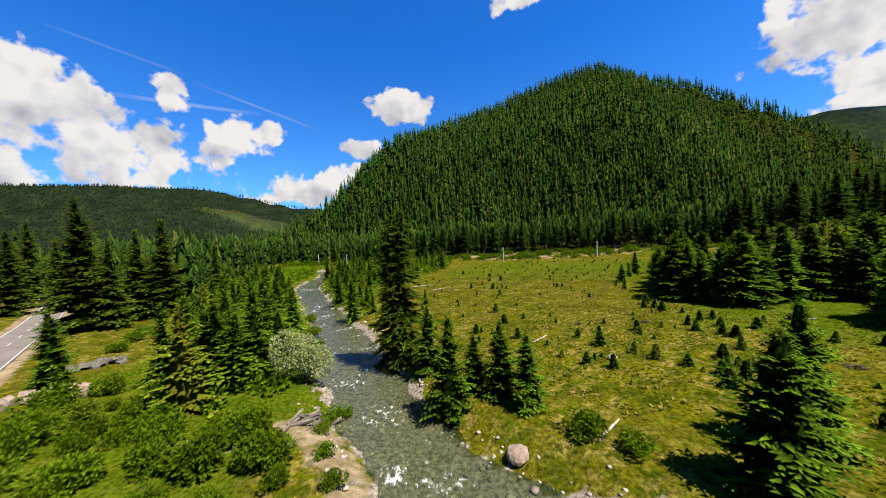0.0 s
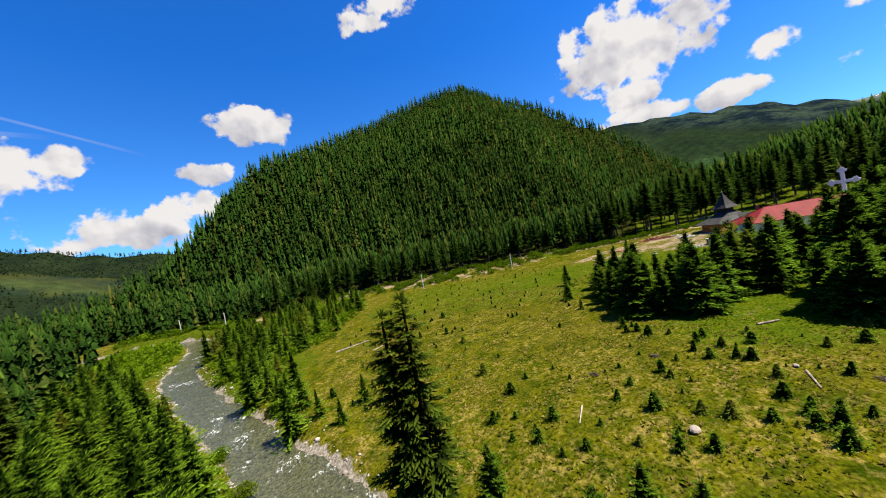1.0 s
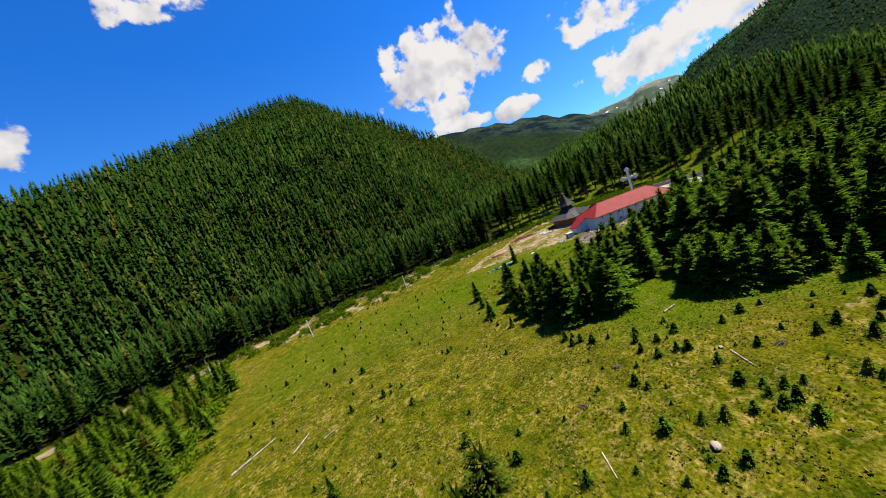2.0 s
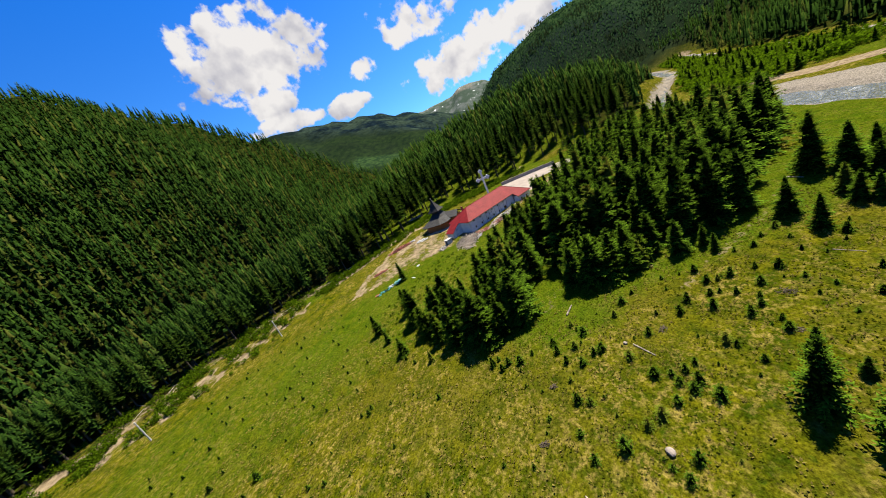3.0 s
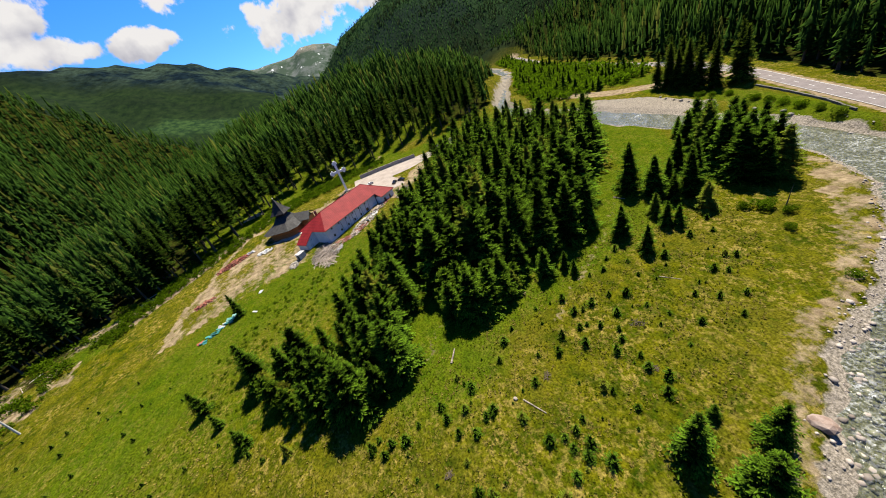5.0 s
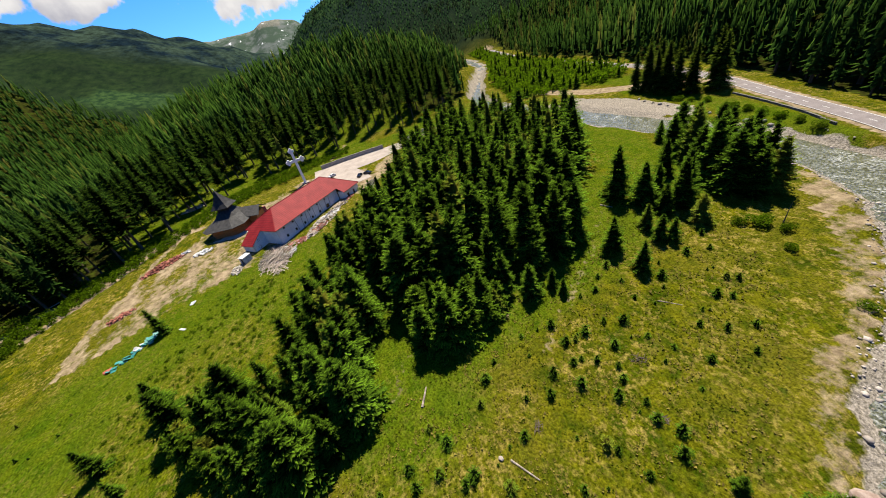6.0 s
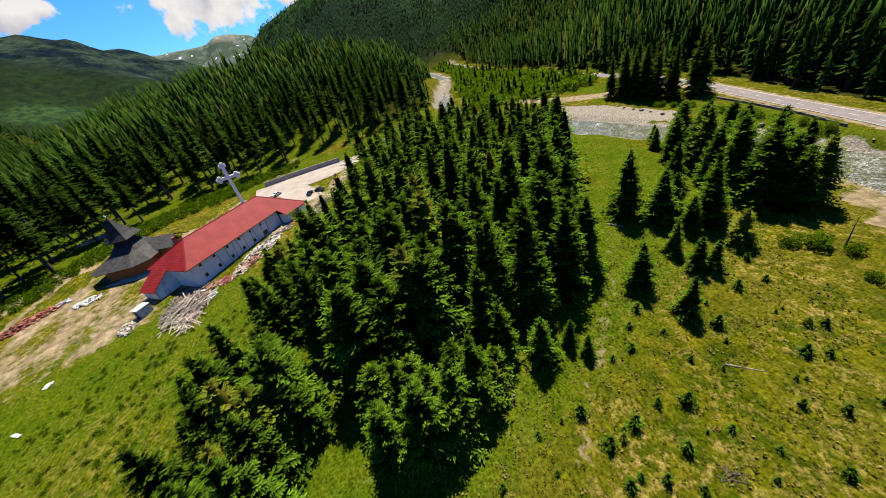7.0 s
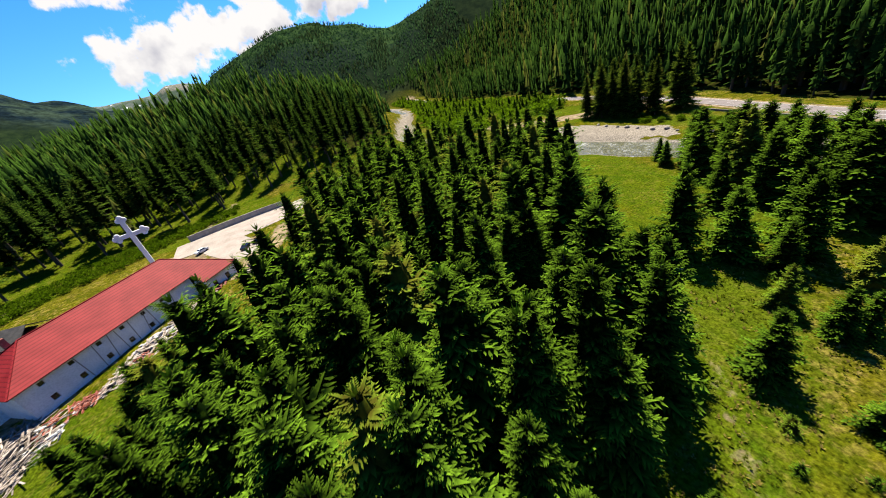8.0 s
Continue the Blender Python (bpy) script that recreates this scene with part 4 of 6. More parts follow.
def wood(name, corners, label, seed, near, middle, size=(15, 23), gaps=(4.6, 4.7, 5.6, 8.0)):
    rng = np.random.RandomState(seed)
    for band, (lo, hi, gap, kinds) in enumerate(((0, near, gaps[0], MID_KINDS), (near, middle, gaps[1], FAR_KINDS), (middle, 480, gaps[2], FARTHEST_KINDS), (480, 2000, gaps[3], FARTHEST_KINDS))):
        p = dry_land(scatter(corners, gap, seed + band, ragged=5.0))
        d = far_from(p)
        p = p[(d >= lo) & (d < hi) & ~inside(p[:, 0], p[:, 1], GLADE) & ~inside(p[:, 0], p[:, 1], VALLEY_MEADOW)]
        if len(p):
            grown = rng.uniform(size[0] * 0.82, size[1] * 1.06, len(p)) * (1 + 0.1 * waves(p[:, 0], p[:, 1], 45, 83)) * (1 + 0.3 * inside(p[:, 0], p[:, 1], TALL)) * (1 - 0.25 * ease((far_from(p) - 400) / 60))
            joined_forest(name, p, grown, kinds, label, seed=seed + band)


wood("spruce_forest", FOREST_NORTH, "dense dark green spruce forest covering the mountain slope", 31, 240, 350, gaps=(4.7, 4.4, 4.7, 6.2))
wood("spruce_forest", FOREST_SOUTH, "dense shaded spruce forest on the slope above the road", 41, 235, 320, (21, 33), (6.4, 6.2, 7.4, 9.0))
wood("spruce_forest", FOREST_WEST, "tall spruce wood beside the road and river", 51, 230, 330, (17, 26))
p = dry_land(scatter(UPSTREAM, 6.2, 57))
joined_forest("young_spruce_thicket", p, np.random.RandomState(57).uniform(3, 8.5, len(p)) * (1 + 0.55 * waves(p[:, 0], p[:, 1], 34, 5)), LOW_KINDS, "bright green young spruces beside the upper river", "thicket", 57, NEEDLES_THICKET)
p = scatter(FOREST_EAST, 8.5, 58)
p = p[waves(p[:, 0], p[:, 1], 170, 3) + 0.6 * waves(p[:, 0], p[:, 1], 60, 4) + np.clip((1120 - p[:, 0]) / 150, -0.45, 3) > 0]
DOME_KINDS = [far_kind(2, 4, s, 0.0, 0.62) for s in (18, 19)]
q = scatter([(900, -110), (820, -180), (780, -330), (980, -560), (1350, -720), (1600, -330), (1660, -60), (1640, 260), (1480, 260), (1400, 150)], 9.0, 56)
joined_forest("hillside_scrub", q, np.random.RandomState(56).uniform(4, 9, len(q)), DOME_KINDS, "light green broadleaf scrub on the steep valley side", "scrub", 56, SCRUB_FAR, sink=0.6)
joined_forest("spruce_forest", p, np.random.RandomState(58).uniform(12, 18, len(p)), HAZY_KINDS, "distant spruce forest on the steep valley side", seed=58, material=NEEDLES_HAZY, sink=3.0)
p = scatter(FOREST_FAR_WEST, 8.5, 59)
p = p[~inside(p[:, 0], p[:, 1], CLEARING)]
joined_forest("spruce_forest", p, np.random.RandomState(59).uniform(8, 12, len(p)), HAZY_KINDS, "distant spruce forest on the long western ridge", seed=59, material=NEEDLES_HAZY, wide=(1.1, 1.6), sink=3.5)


# ---- trees near the flight ----
def place(kinds, used, spots):
    """Sets copies of the kinds at spots of (x, y, height in metres, the kind's own height)."""
    for x, y, high, own in spots:
        k = random.randrange(len(kinds))
        m = at_place(x, y, high / own, wide=random.uniform(0.85, 1.25))
        if k not in used:
            used.add(k)
            kinds[k].matrix_basis = m
        else:
            copy_thing(kinds[k], m).matrix_basis = m


CLUMP_NEAR = [(60, 60.5), (56.5, 69), (53.5, 81), (57, 88), (67, 92), (75, 90), (78, 81), (77, 73.5), (86, 76), (94, 79), (97, 69), (88, 61), (73, 61)]
CLUMP_HOUSE = [(99, 63), (104, 60), (112, 59), (128, 56), (127, 65.5), (118, 67.5), (108, 70.5), (100, 70)]
CLUMP_LONG = [(79, 54), (73, 45), (78, 33), (85, 18), (90, 7), (111, -9), (130, -24), (146, -36), (166, -42), (188, -32), (205, -14), (206, 8), (196, 23), (177, 32), (158, 40), (143, 48), (128, 54), (112, 58), (98, 58), (88, 56)]
rng = np.random.RandomState(71)
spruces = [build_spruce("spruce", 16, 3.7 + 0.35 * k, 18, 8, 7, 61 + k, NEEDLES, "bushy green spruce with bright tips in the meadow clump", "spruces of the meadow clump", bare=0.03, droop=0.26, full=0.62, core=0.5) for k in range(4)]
spots = [(x, y, rng.uniform(10, 17), 16) for x, y in scatter(CLUMP_NEAR, 4.4, 72, jitter=0.55)]
spots += [(x, y, rng.uniform(11, 16), 16) for x, y in scatter(CLUMP_HOUSE, 4.2, 73, jitter=0.5)]
long_clump = scatter(CLUMP_LONG, 5.5, 74, jitter=0.5)
spots += [(x, y, rng.uniform(14, 23.5), 16) for x, y in long_clump if x < 112 and not (x < 83 and y > 31)]
spots += [(85.5, 12, 20, 16), (79, 29.5, 12, 16), (82.5, 46, 13, 16), (83.5, 20, 15, 16), (89.5, 4, 17, 16), (83.5, 62.5, 17.5, 16), (86.5, 65.5, 14, 16), (70.5, 45.5, 14.5, 16), (71, 50.5, 12.5, 16), (72, 40.5, 14, 16), (75, 47, 15, 16), (74.5, 36.5, 13.5, 16)]
place(spruces, set(), spots)
low = [build_spruce("spruce", 10, 2.9 + 0.3 * k, 14, 9, 5, 161 + k, NEEDLES_YOUNG, "low bushy spruce with light green shoots at the clump's edge", "spruces of the meadow clump", bare=0.02, droop=0.2, full=0.55, core=0.5) for k in range(3)]
FRONT = [(69, 48), (74, 51), (70, 42), (74.5, 43.5), (72, 36.5), (75, 33), (77.5, 45), (78, 50), (78.5, 38.5)]
SIDE_ROW = [(92, 78.5), (96, 74), (84, 77), (110, 70), (117, 67.5), (99, 68), (71, 94), (62, 91.5), (129, 57), (64, 96), (68, 98), (59, 90), (74, 96), (77, 93), (66, 92.5)]
place(low, set(), [(x, y, rng.uniform(8, 12), 10) for x, y in FRONT + SIDE_ROW])
slim = [build_spruce("spruce", 16, 4.0 + 0.35 * k, 15, 8, 2, 65 + k, NEEDLES, "green spruce in the far part of the meadow clump", "spruces of the meadow clump", bare=0.03, droop=0.26, full=0.62, core=0.5) for k in range(3)]
place(slim, set(), [(x, y, rng.uniform(12, 24), 16) for x, y in long_clump if x >= 112])

LEFT_BANK = [(-39, 43), (-30, 36), (-22, 37.5), (-24, 46), (-30, 60), (-36, 76), (-46, 96), (-60, 120), (-78, 152), (-92, 178), (-100, 165), (-84, 130), (-68, 98), (-56, 74), (-48, 58)]
RIGHT_BANK = [(-24, 90), (-36, 112), (-50, 140), (-62, 166), (-68, 192), (-68, 222), (-58, 244), (-24, 240), (6, 224), (0, 196), (-8, 172), (-16, 152), (-27, 138), (-32, 116), (-22, 94)]

# single spruces on the meadow's river side, and the row along the bank
meadow_trees = [build_spruce("meadow_spruce", 12, 3.0 + 0.3 * k, 17, 9, 5, 81 + k, NEEDLES, "single bushy spruce standing on the meadow grass", "single spruces of the meadow", bare=0.02, droop=0.18, full=0.7, core=0.5) for k in range(3)]
SINGLES = [
    (99.4, -16.8, 17), (93.3, -20.7, 13.4), (83.5, -13.3, 7.6), (77.8, -12.2, 7.8), (76.2, -14.3, 7.1), (79.8, -0.3, 10.3), (70.8, -1, 8.6), (78.8, -24.9, 8.5), (89.8, -31.3, 15), (103.6, -37.5, 12.4), (131.3, -62.1, 7),
    (75.1, 24.7, 10), (75.5, 18.9, 6), (28.3, 25.6, 12.5), (22.2, 21.3, 11.5), (27, 14.4, 9.5), (32.5, 18.2, 3.4), (79, 108, 10.5), (72, 102, 13.5), (70.1, 117.5, 8), (108, 121.5, 9.5), (51.5, 91.5, 3.6), (56.7, 102.3, 6), (64, 111, 5), (95, -27, 10), (87, -22, 9),
]
SINGLES += [(87, -27, 15), (72.5, 18, 5), (73.1, 34, 8)]
SINGLES += [(-53.6, 43, 11), (0.1, 36.6, 12.2), (6.2, 37.8, 9.1), (8.6, 34.8, 8.4), (-2.8, 46.7, 9.5), (3.2, 40.0, 7.0)]
SINGLES += [(x, y, rng.uniform(6, 12)) for x, y in scatter(RIGHT_BANK, 12.5, 106, jitter=0.8)]
place(meadow_trees, set(), [(*s, 12) for s in SINGLES])
river_trees = [build_spruce("bank_spruce", 23, 5.6, 24, 10, 5, 91 + k, NEEDLES, "tall full spruce in the group beside the river", "tall spruces beside the river", bare=0.02, droop=0.24, full=0.58, core=0.5) for k in range(2)]
place(river_trees, set(), [(118.3, -57.4, 16.5, 23), (105.2, -49.3, 18.5, 23), (94.2, -44.4, 18.5, 23), (86.7, -42.5, 17.5, 23), (84.5, -45.6, 16, 23), (86.2, -52.9, 17, 23), (93.2, -56.0, 18, 23), (126.9, -57.8, 7.5, 23), (99.9, -52.9, 17, 23), (111, -55, 16, 23), (89.5, -47.5, 19, 23), (97.5, -48, 16, 23), (101.5, -57.5, 17.5, 23), (107.5, -51.5, 19, 23), (114, -59.5, 15, 23), (90, -53, 15, 23), (99, -45, 15.5, 23), (122, -61, 15, 23), (106.5, -60, 17, 23), (81, -44, 14, 23), (80.5, -49, 15.5, 23), (116, -52, 14, 23)])
road_trees = [build_spruce("roadside_spruce", 26, 4.6, 24, 9, 4, 95 + k, NEEDLES_OLD, "tall dark spruce beside the road", "tall spruces beside the road", bare=0.12, droop=0.32) for k in range(2)]
place(road_trees, set(), [(189, -107, 27, 26), (184, -110, 25, 26), (178, -108, 24, 26), (173, -110, 26, 26), (168, -113, 22, 26), (160.5, -119, 27, 26), (157, -118, 25, 26), (194, -104, 20, 26), (186, -104.5, 24, 26), (180.5, -104.5, 22, 26), (175.5, -106, 25, 26), (170.5, -107.5, 21, 26), (164.5, -111, 24, 26), (191, -108.5, 22, 26), (-87.9, 77.6, 33, 26), (-83.9, 80.5, 23, 26), (-87.3, 91.6, 26, 26), (-82, 94, 29, 26), (-101, 92, 27, 26), (-138, 102, 28, 26), (-130, 108, 25, 26), (-152, 118, 33, 26), (-74, 104, 22, 26)])

# the old ragged spruce with a forked top on the river bank
old = tagged(new("old_spruce"), "tall ragged old spruce with bare twigs on the river bank", "spruce tree")
for k, (dx, dy, high) in enumerate(((0, 0, 25.5), (-2.3, 1.0, 24))):
    v, f = trunk_arrays(high * 0.98, 0.32, 7, 6, 0.25, 7 + k)
    t = new("trunk", mesh_of("trunk", v + (dx, dy, 0), f, BARK, smooth=True))
    v, f, tip = crown_arrays(high, 3.4, 34, 7, 6, 98 + k, bare=0.06, ragged=0.6, droop=0.62, full=0.42, core=0.1)
    c = new("crown", mesh_of("crown", v + (dx, dy, 0), f, NEEDLES_OLD, tip))
    t.parent = c.parent = old
old.matrix_basis = at_place(-6.8, 52.8, 1.0, 0)

# young spruces on both banks
young = [build_spruce("young_spruce", 9, 2.5 + 0.25 * k, 14, 8, 2, 101 + k, NEEDLES_YOUNG, "slender young spruce with light green tips near the river", "young spruces along the banks", bare=0.03, droop=0.16, full=0.75) for k in range(3)]
spots = [(x, y, rng.uniform(8, 14), 9) for x, y in scatter(LEFT_BANK, 4.9, 104)]
spots += [(x, y, rng.uniform(5, 9) + 6 * rng.uniform() ** 2, 9) for x, y in scatter(RIGHT_BANK, 7.2, 105, jitter=0.8)]
spots += [(-25.1, 86.1, 12, 9), (-25.9, 110, 9.8, 9), (-36, 108, 12, 9), (-47, 38, 5, 9), (-20, 88, 6, 9), (-16, 82, 5, 9), (-11, 88, 6, 9), (-6, 96, 5, 9)]
place(young, set(), spots)

# tall spruces with bare lower trunks, standing apart at the forest's lower edge
tall = [build_spruce("forest_edge_spruce", 25, 3.6 + 0.3 * k, 17, 7, 2, 151 + k, NEEDLES_TALL, "tall slender spruce with a bare lower trunk at the forest edge", "tall spruces of the forest edge", bare=0.34, droop=0.45, full=0.55, core=0.3) for k in range(3)]
EDGE_ROW = [(-60, 262), (-20, 254), (16, 243), (48, 233), (72, 224), (94, 214), (112, 203), (128, 191), (144, 175), (160, 160), (160, 166), (144, 182), (112, 211), (72, 233), (16, 252), (-20, 262)]
spots = [(x, y, rng.uniform(21, 32), 25) for x, y in scatter(GLADE, 10.2, 155, jitter=0.55)]
spots += [(x, y, rng.uniform(17, 27), 25) for x, y in scatter(EDGE_ROW, 6.6, 156, jitter=0.55)]
place(tall, set(), spots)


# ---- saplings, bushes, tufts ----
def sapling(seed):
    v, f, tip = crown_arrays(1.6, 0.72, 8, 8, 2, seed, bare=0.02, ragged=0.25, droop=-0.1, full=0.42, core=0.62)
    return tagged(new("spruce_sapling", mesh_of("spruce_sapling", v, f, NEEDLES, tip)), "small dark green spruce sapling planted in the grass", "sapling", "planted saplings of the meadow")


saplings = [sapling(s) for s in (111, 112, 113)]
PLANTED = [
    (65.2, 43.9), (59.3, 42.5), (55, 45.1), (47.7, 40.5), (51.1, 52.5), (54.5, 54.8), (42.1, 45.4), (44.6, 51.5), (42.3, 54), (46.6, 58.7), (47.1, 54.9), (49.6, 59.3), (38.4, 56.9), (45.7, 69.8), (46, 73.5), (38.6, 36.1), (36.8, 40.3),
    (34.9, 39.8), (34.5, 37), (37, 42.8), (42.4, 29.8), (52, 27.4), (52.2, 33.1), (55.6, 30.7), (56.2, 26.2), (55, 22.2), (60.7, 25), (61.2, 20.4), (65.5, 25.3), (61.8, 15.6), (60.5, 23), (64.6, 6.2), (70.1, 11.6), (75.7, 4.6), (73.6, 8.5),
]
PLANTED += [
    (67.2, -2.7), (56.8, -9.2), (61.1, -12.7), (58.3, -7.1), (59.9, -14.3), (74.9, -21.3), (69.9, -18.2), (70.9, -12.8), (56.4, 17.4), (60.5, 12.3), (52.6, 19.6), (50.3, 20.6), (48, 23.2), (55.7, 11), (47.6, 5.8), (54.1, 1.3), (51.5, -1.9),
    (42.9, 20.7), (40.3, 18.9), (37.7, 21.2), (37.3, 27), (41.2, 28.8), (31.4, 35.5), (50.3, -6.5), (46.2, -1.6), (8.4, 55.6), (12, 50.9), (17, 47.5), (22, 42.2), (19.3, 44.3), (22.7, 55.4), (27.1, 56.8), (24.3, 50.7), (27.4, 46.7),
]
PLANTED += [
    (28.9, 44.3), (31.2, 41.3), (37.2, 38.1), (32.8, 54.2), (33.6, 56.2), (45.3, 49.9), (43.3, 57.2), (45.2, 67), (44.2, 71.2), (13, 58.1), (33, 38.3), (45.8, 134.6), (37, 105.4), (54, 100.7), (17.1, 99.4), (20.9, 108.3), (23.1, 131.1),
    (20.6, 145.8), (18.6, 130.9), (9.7, 162.3), (9.7, 115.6), (12.5, 79.2), (16.6, 110.7), (-8.5, 95), (-6.4, 89.2), (-17.2, 95.7), (-13.5, 87.9), (5.8, 63.6), (8.9, 62.1), (-6.6, 77.3), (-11.5, 83.6), (12.5, 68.7),
]
MEADOW_AREA = [(4, 50), (12, 42), (30, 30), (44, 8), (58, -12), (72, -16), (70, 20), (66, 40), (60, 52), (52, 66), (50, 90), (62, 112), (84, 126), (96, 150), (84, 176), (40, 190), (8, 178), (-8, 150), (-14, 112), (-10, 80)]
rng = np.random.RandomState(115)
spots = [(x, y, rng.uniform(0.7, 1.45)) for x, y in PLANTED] + [(x, y, rng.uniform(0.3, 0.75)) for x, y in scatter(MEADOW_AREA, 8.2, 116, jitter=0.6)]
spots = spots[:290]
for n, (x, y, s) in enumerate(spots):
    m = at_place(x, y, s, wide=rng.uniform(1.0, 1.5), tilt=rng.uniform(-6, 6))
    if n < 3:
        saplings[n].matrix_basis = m
    else:
        copy_thing(saplings[n % 3], m).matrix_basis = m


def leaf_cloud(seed, radius, high, leaves, size, lobes=7):
    """Leaves of a bush: many small kites on several uneven lobes."""
    rng = np.random.RandomState(seed)
    c = np.stack([rng.uniform(-0.6, 0.6, lobes) * radius, rng.uniform(-0.6, 0.6, lobes) * radius, rng.uniform(0.3, 0.72, lobes) * high], -1)
    r = rng.uniform(0.32, 0.55, lobes)
    k = rng.randint(0, lobes, leaves)
    d = unit(rng.normal(size=(leaves, 3)))
    depth = rng.uniform(0.55, 1.0, leaves) ** 0.5
    p = c[k] + d * (r[k] * depth)[:, None] * np.array([radius, radius, high * 0.62])
    p[:, 2] = np.maximum(p[:, 2], 0.05 * high)
    w = unit(d + rng.normal(size=(leaves, 3)) * 0.6)
    s = unit(np.cross(w, rng.normal(size=(leaves, 3))))
    return kites(p, w, s, np.tile([0, 0, 1.0], (leaves, 1)), rng.uniform(0.7, 1.3, leaves) * size, rng.uniform(0.4, 0.6, leaves) * size, depth * 0.4, depth)


def stems(seed, radius, high, count=6):
    """A few thin stems of a bush."""
    rng = np.random.RandomState(seed)
    v, f, at = [], [], 0
    for _ in range(count):
        a, b = trunk_arrays(high * rng.uniform(0.5, 0.8), 0.05, 4, 2, 0, seed)
        lean = rng.uniform(-0.6, 0.6, 2) * radius / high
        a = a.copy()
        a[:, 0] += a[:, 2] * lean[0]
        a[:, 1] += a[:, 2] * lean[1]
        v.append(a), f.append(b + at)
        at += len(a)
    return np.concatenate(v), np.concatenate(f)


def build_bush(name, seed, radius, high, leaves, size, material, label, group):
    thing = tagged(new(name), label, "bush", group)
    v, f = stems(seed, radius, high)
    a = new("woody_base", mesh_of("woody_base", v, f, BARK))
    v, f, tip = leaf_cloud(seed, radius, high, leaves, size)
    b = new("leaves", mesh_of("leaves", v, f, material, tip))
    a.parent = b.parent = thing
    return thing


bushes = [build_bush("leafy_bush", 121 + k, 2.0, 2.5, 1200, 0.36, LEAVES, "lush bright green leafy bush on the river bank", "leafy bushes of the bank") for k in range(3)]
BUSH_AREA = [(-50, 44), (-47, 36), (-42, 26), (-32, 14), (-14, 18), (-15, 30), (-22, 34), (-30, 35), (-40, 41)]
spots = [(x, y, rng.uniform(0.5, 1.25)) for x, y in scatter(BUSH_AREA, 4.0, 124)]
spots += [(-13.5, 33, 0.5), (-11.5, 28.5, 0.45), (-9.5, 24.5, 0.5), (-12.5, 38, 0.4), (-6, 20, 0.5), (-14, 25, 0.6), (-11, 21, 0.55)]
spots += [(12.5, 29.5, 0.9), (15.5, 26.5, 0.7), (-13.5, 37, 0.7), (-17, 30, 0.6), (-30.5, 73, 1.0), (-27, 64, 0.8), (-37, 88, 1.0), (71, -34, 1.1), (67, -36, 0.8), (74, -31, 0.7), (62, -30, 0.7), (46, -24, 0.5), (-66, 68, 0.9), (-62, 60, 0.8), (-70, 74, 0.8)]
spots += [(150 + 6 * k, -104 + 3 * (k % 3) - 1.0 * k, 0.9) for k in range(5)] + [(100 + 7 * k, -93 - 1.6 * k, 1.0) for k in range(6)]
for n, (x, y, s) in enumerate(spots):
    m = at_place(x, y, s, wide=rng.uniform(0.9, 1.4))
    if n < 3:
        bushes[n].matrix_basis = m
    else:
        copy_thing(bushes[n % 3], m).matrix_basis = m
willow = build_bush("willow_bush", 131, 3.6, 7.0, 5200, 0.36, WILLOW, "round silvery grey-green willow bush at the water's edge", "willows of the bank")
willow.matrix_basis = at_place(-20.5, 45.5, 1.12, 0)
v, f, tip = leaf_cloud(143, 0.95, 1.0, 64, 0.42, 5)
p = dry_land(scatter(UPSTREAM, 4.3, 144))
joined_forest("riverside_scrub", p, rng.uniform(2.2, 5.5, len(p)), [(v, f, tip)], "light green alder scrub beside the upper river", "scrub", 145, LEAVES)
EDGE = [(-60, 250), (-20, 238), (14, 222), (50, 208), (84, 196), (106, 188), (124, 176), (140, 164), (158, 152), (180, 146), (176, 156), (146, 178), (110, 208), (70, 228), (14, 247), (-20, 259)]
p = scatter(EDGE, 2.8, 133)
p = p[waves(p[:, 0], p[:, 1], 17, 61) + 0.5 * waves(p[:, 0], p[:, 1], 6, 62) > 0.05]
v, f, tip = leaf_cloud(135, 0.9, 1.0, 120, 0.32, 5)
joined_forest("forest_edge_scrub", p, rng.uniform(0.8, 3.4, len(p)), [(v, f, tip)], "light green scrub and brambles along the forest edge", "scrub", 134, LEAVES)
BRUSH_FIELD = [(24, 218), (46, 204), (66, 190), (82, 184), (100, 184), (110, 190), (96, 203), (78, 216), (56, 226), (28, 234)]
p = scatter(BRUSH_FIELD, 3.0, 148)
p = p[waves(p[:, 0], p[:, 1], 13, 63) + 0.6 * waves(p[:, 0], p[:, 1], 5, 64) > 0.1]
v, f, tip = leaf_cloud(149, 0.95, 0.9, 120, 0.34, 5)
joined_forest("clearing_scrub", p, rng.uniform(0.8, 2.6, len(p)), [(v, f, tip)], "rough green scrub on the cleared ground below the forest", "scrub", 150, LEAVES)
HERBS = [(84, 82), (98, 80), (110, 74), (122, 78), (120, 92), (122, 104), (108, 116), (92, 122), (78, 122), (64, 112), (66, 98), (76, 94)]
p = scatter(HERBS, 1.7, 152)
p = p[waves(p[:, 0], p[:, 1], 9, 65) + 0.7 * waves(p[:, 0], p[:, 1], 4, 66) > -0.1]
v, f, tip = leaf_cloud(153, 0.8, 0.45, 70, 0.3, 4)
joined_forest("tall_herbs", p, rng.uniform(0.35, 1.1, len(p)), [(v, f, tip)], "lush tall herbs and grass clumps below the yard", "herbs", 154, LEAVES)
STRIP = [(120, 182), (150, 168), (170, 153), (182, 147), (206, 136), (226, 114), (238, 92), (246, 66), (238, 62), (226, 84), (212, 100), (202, 118), (188, 130), (168, 142), (146, 160), (118, 174)]
v, f, tip = leaf_cloud(136, 0.95, 1.0, 80, 0.38, 5)
p = scatter(STRIP, 2.1, 137)
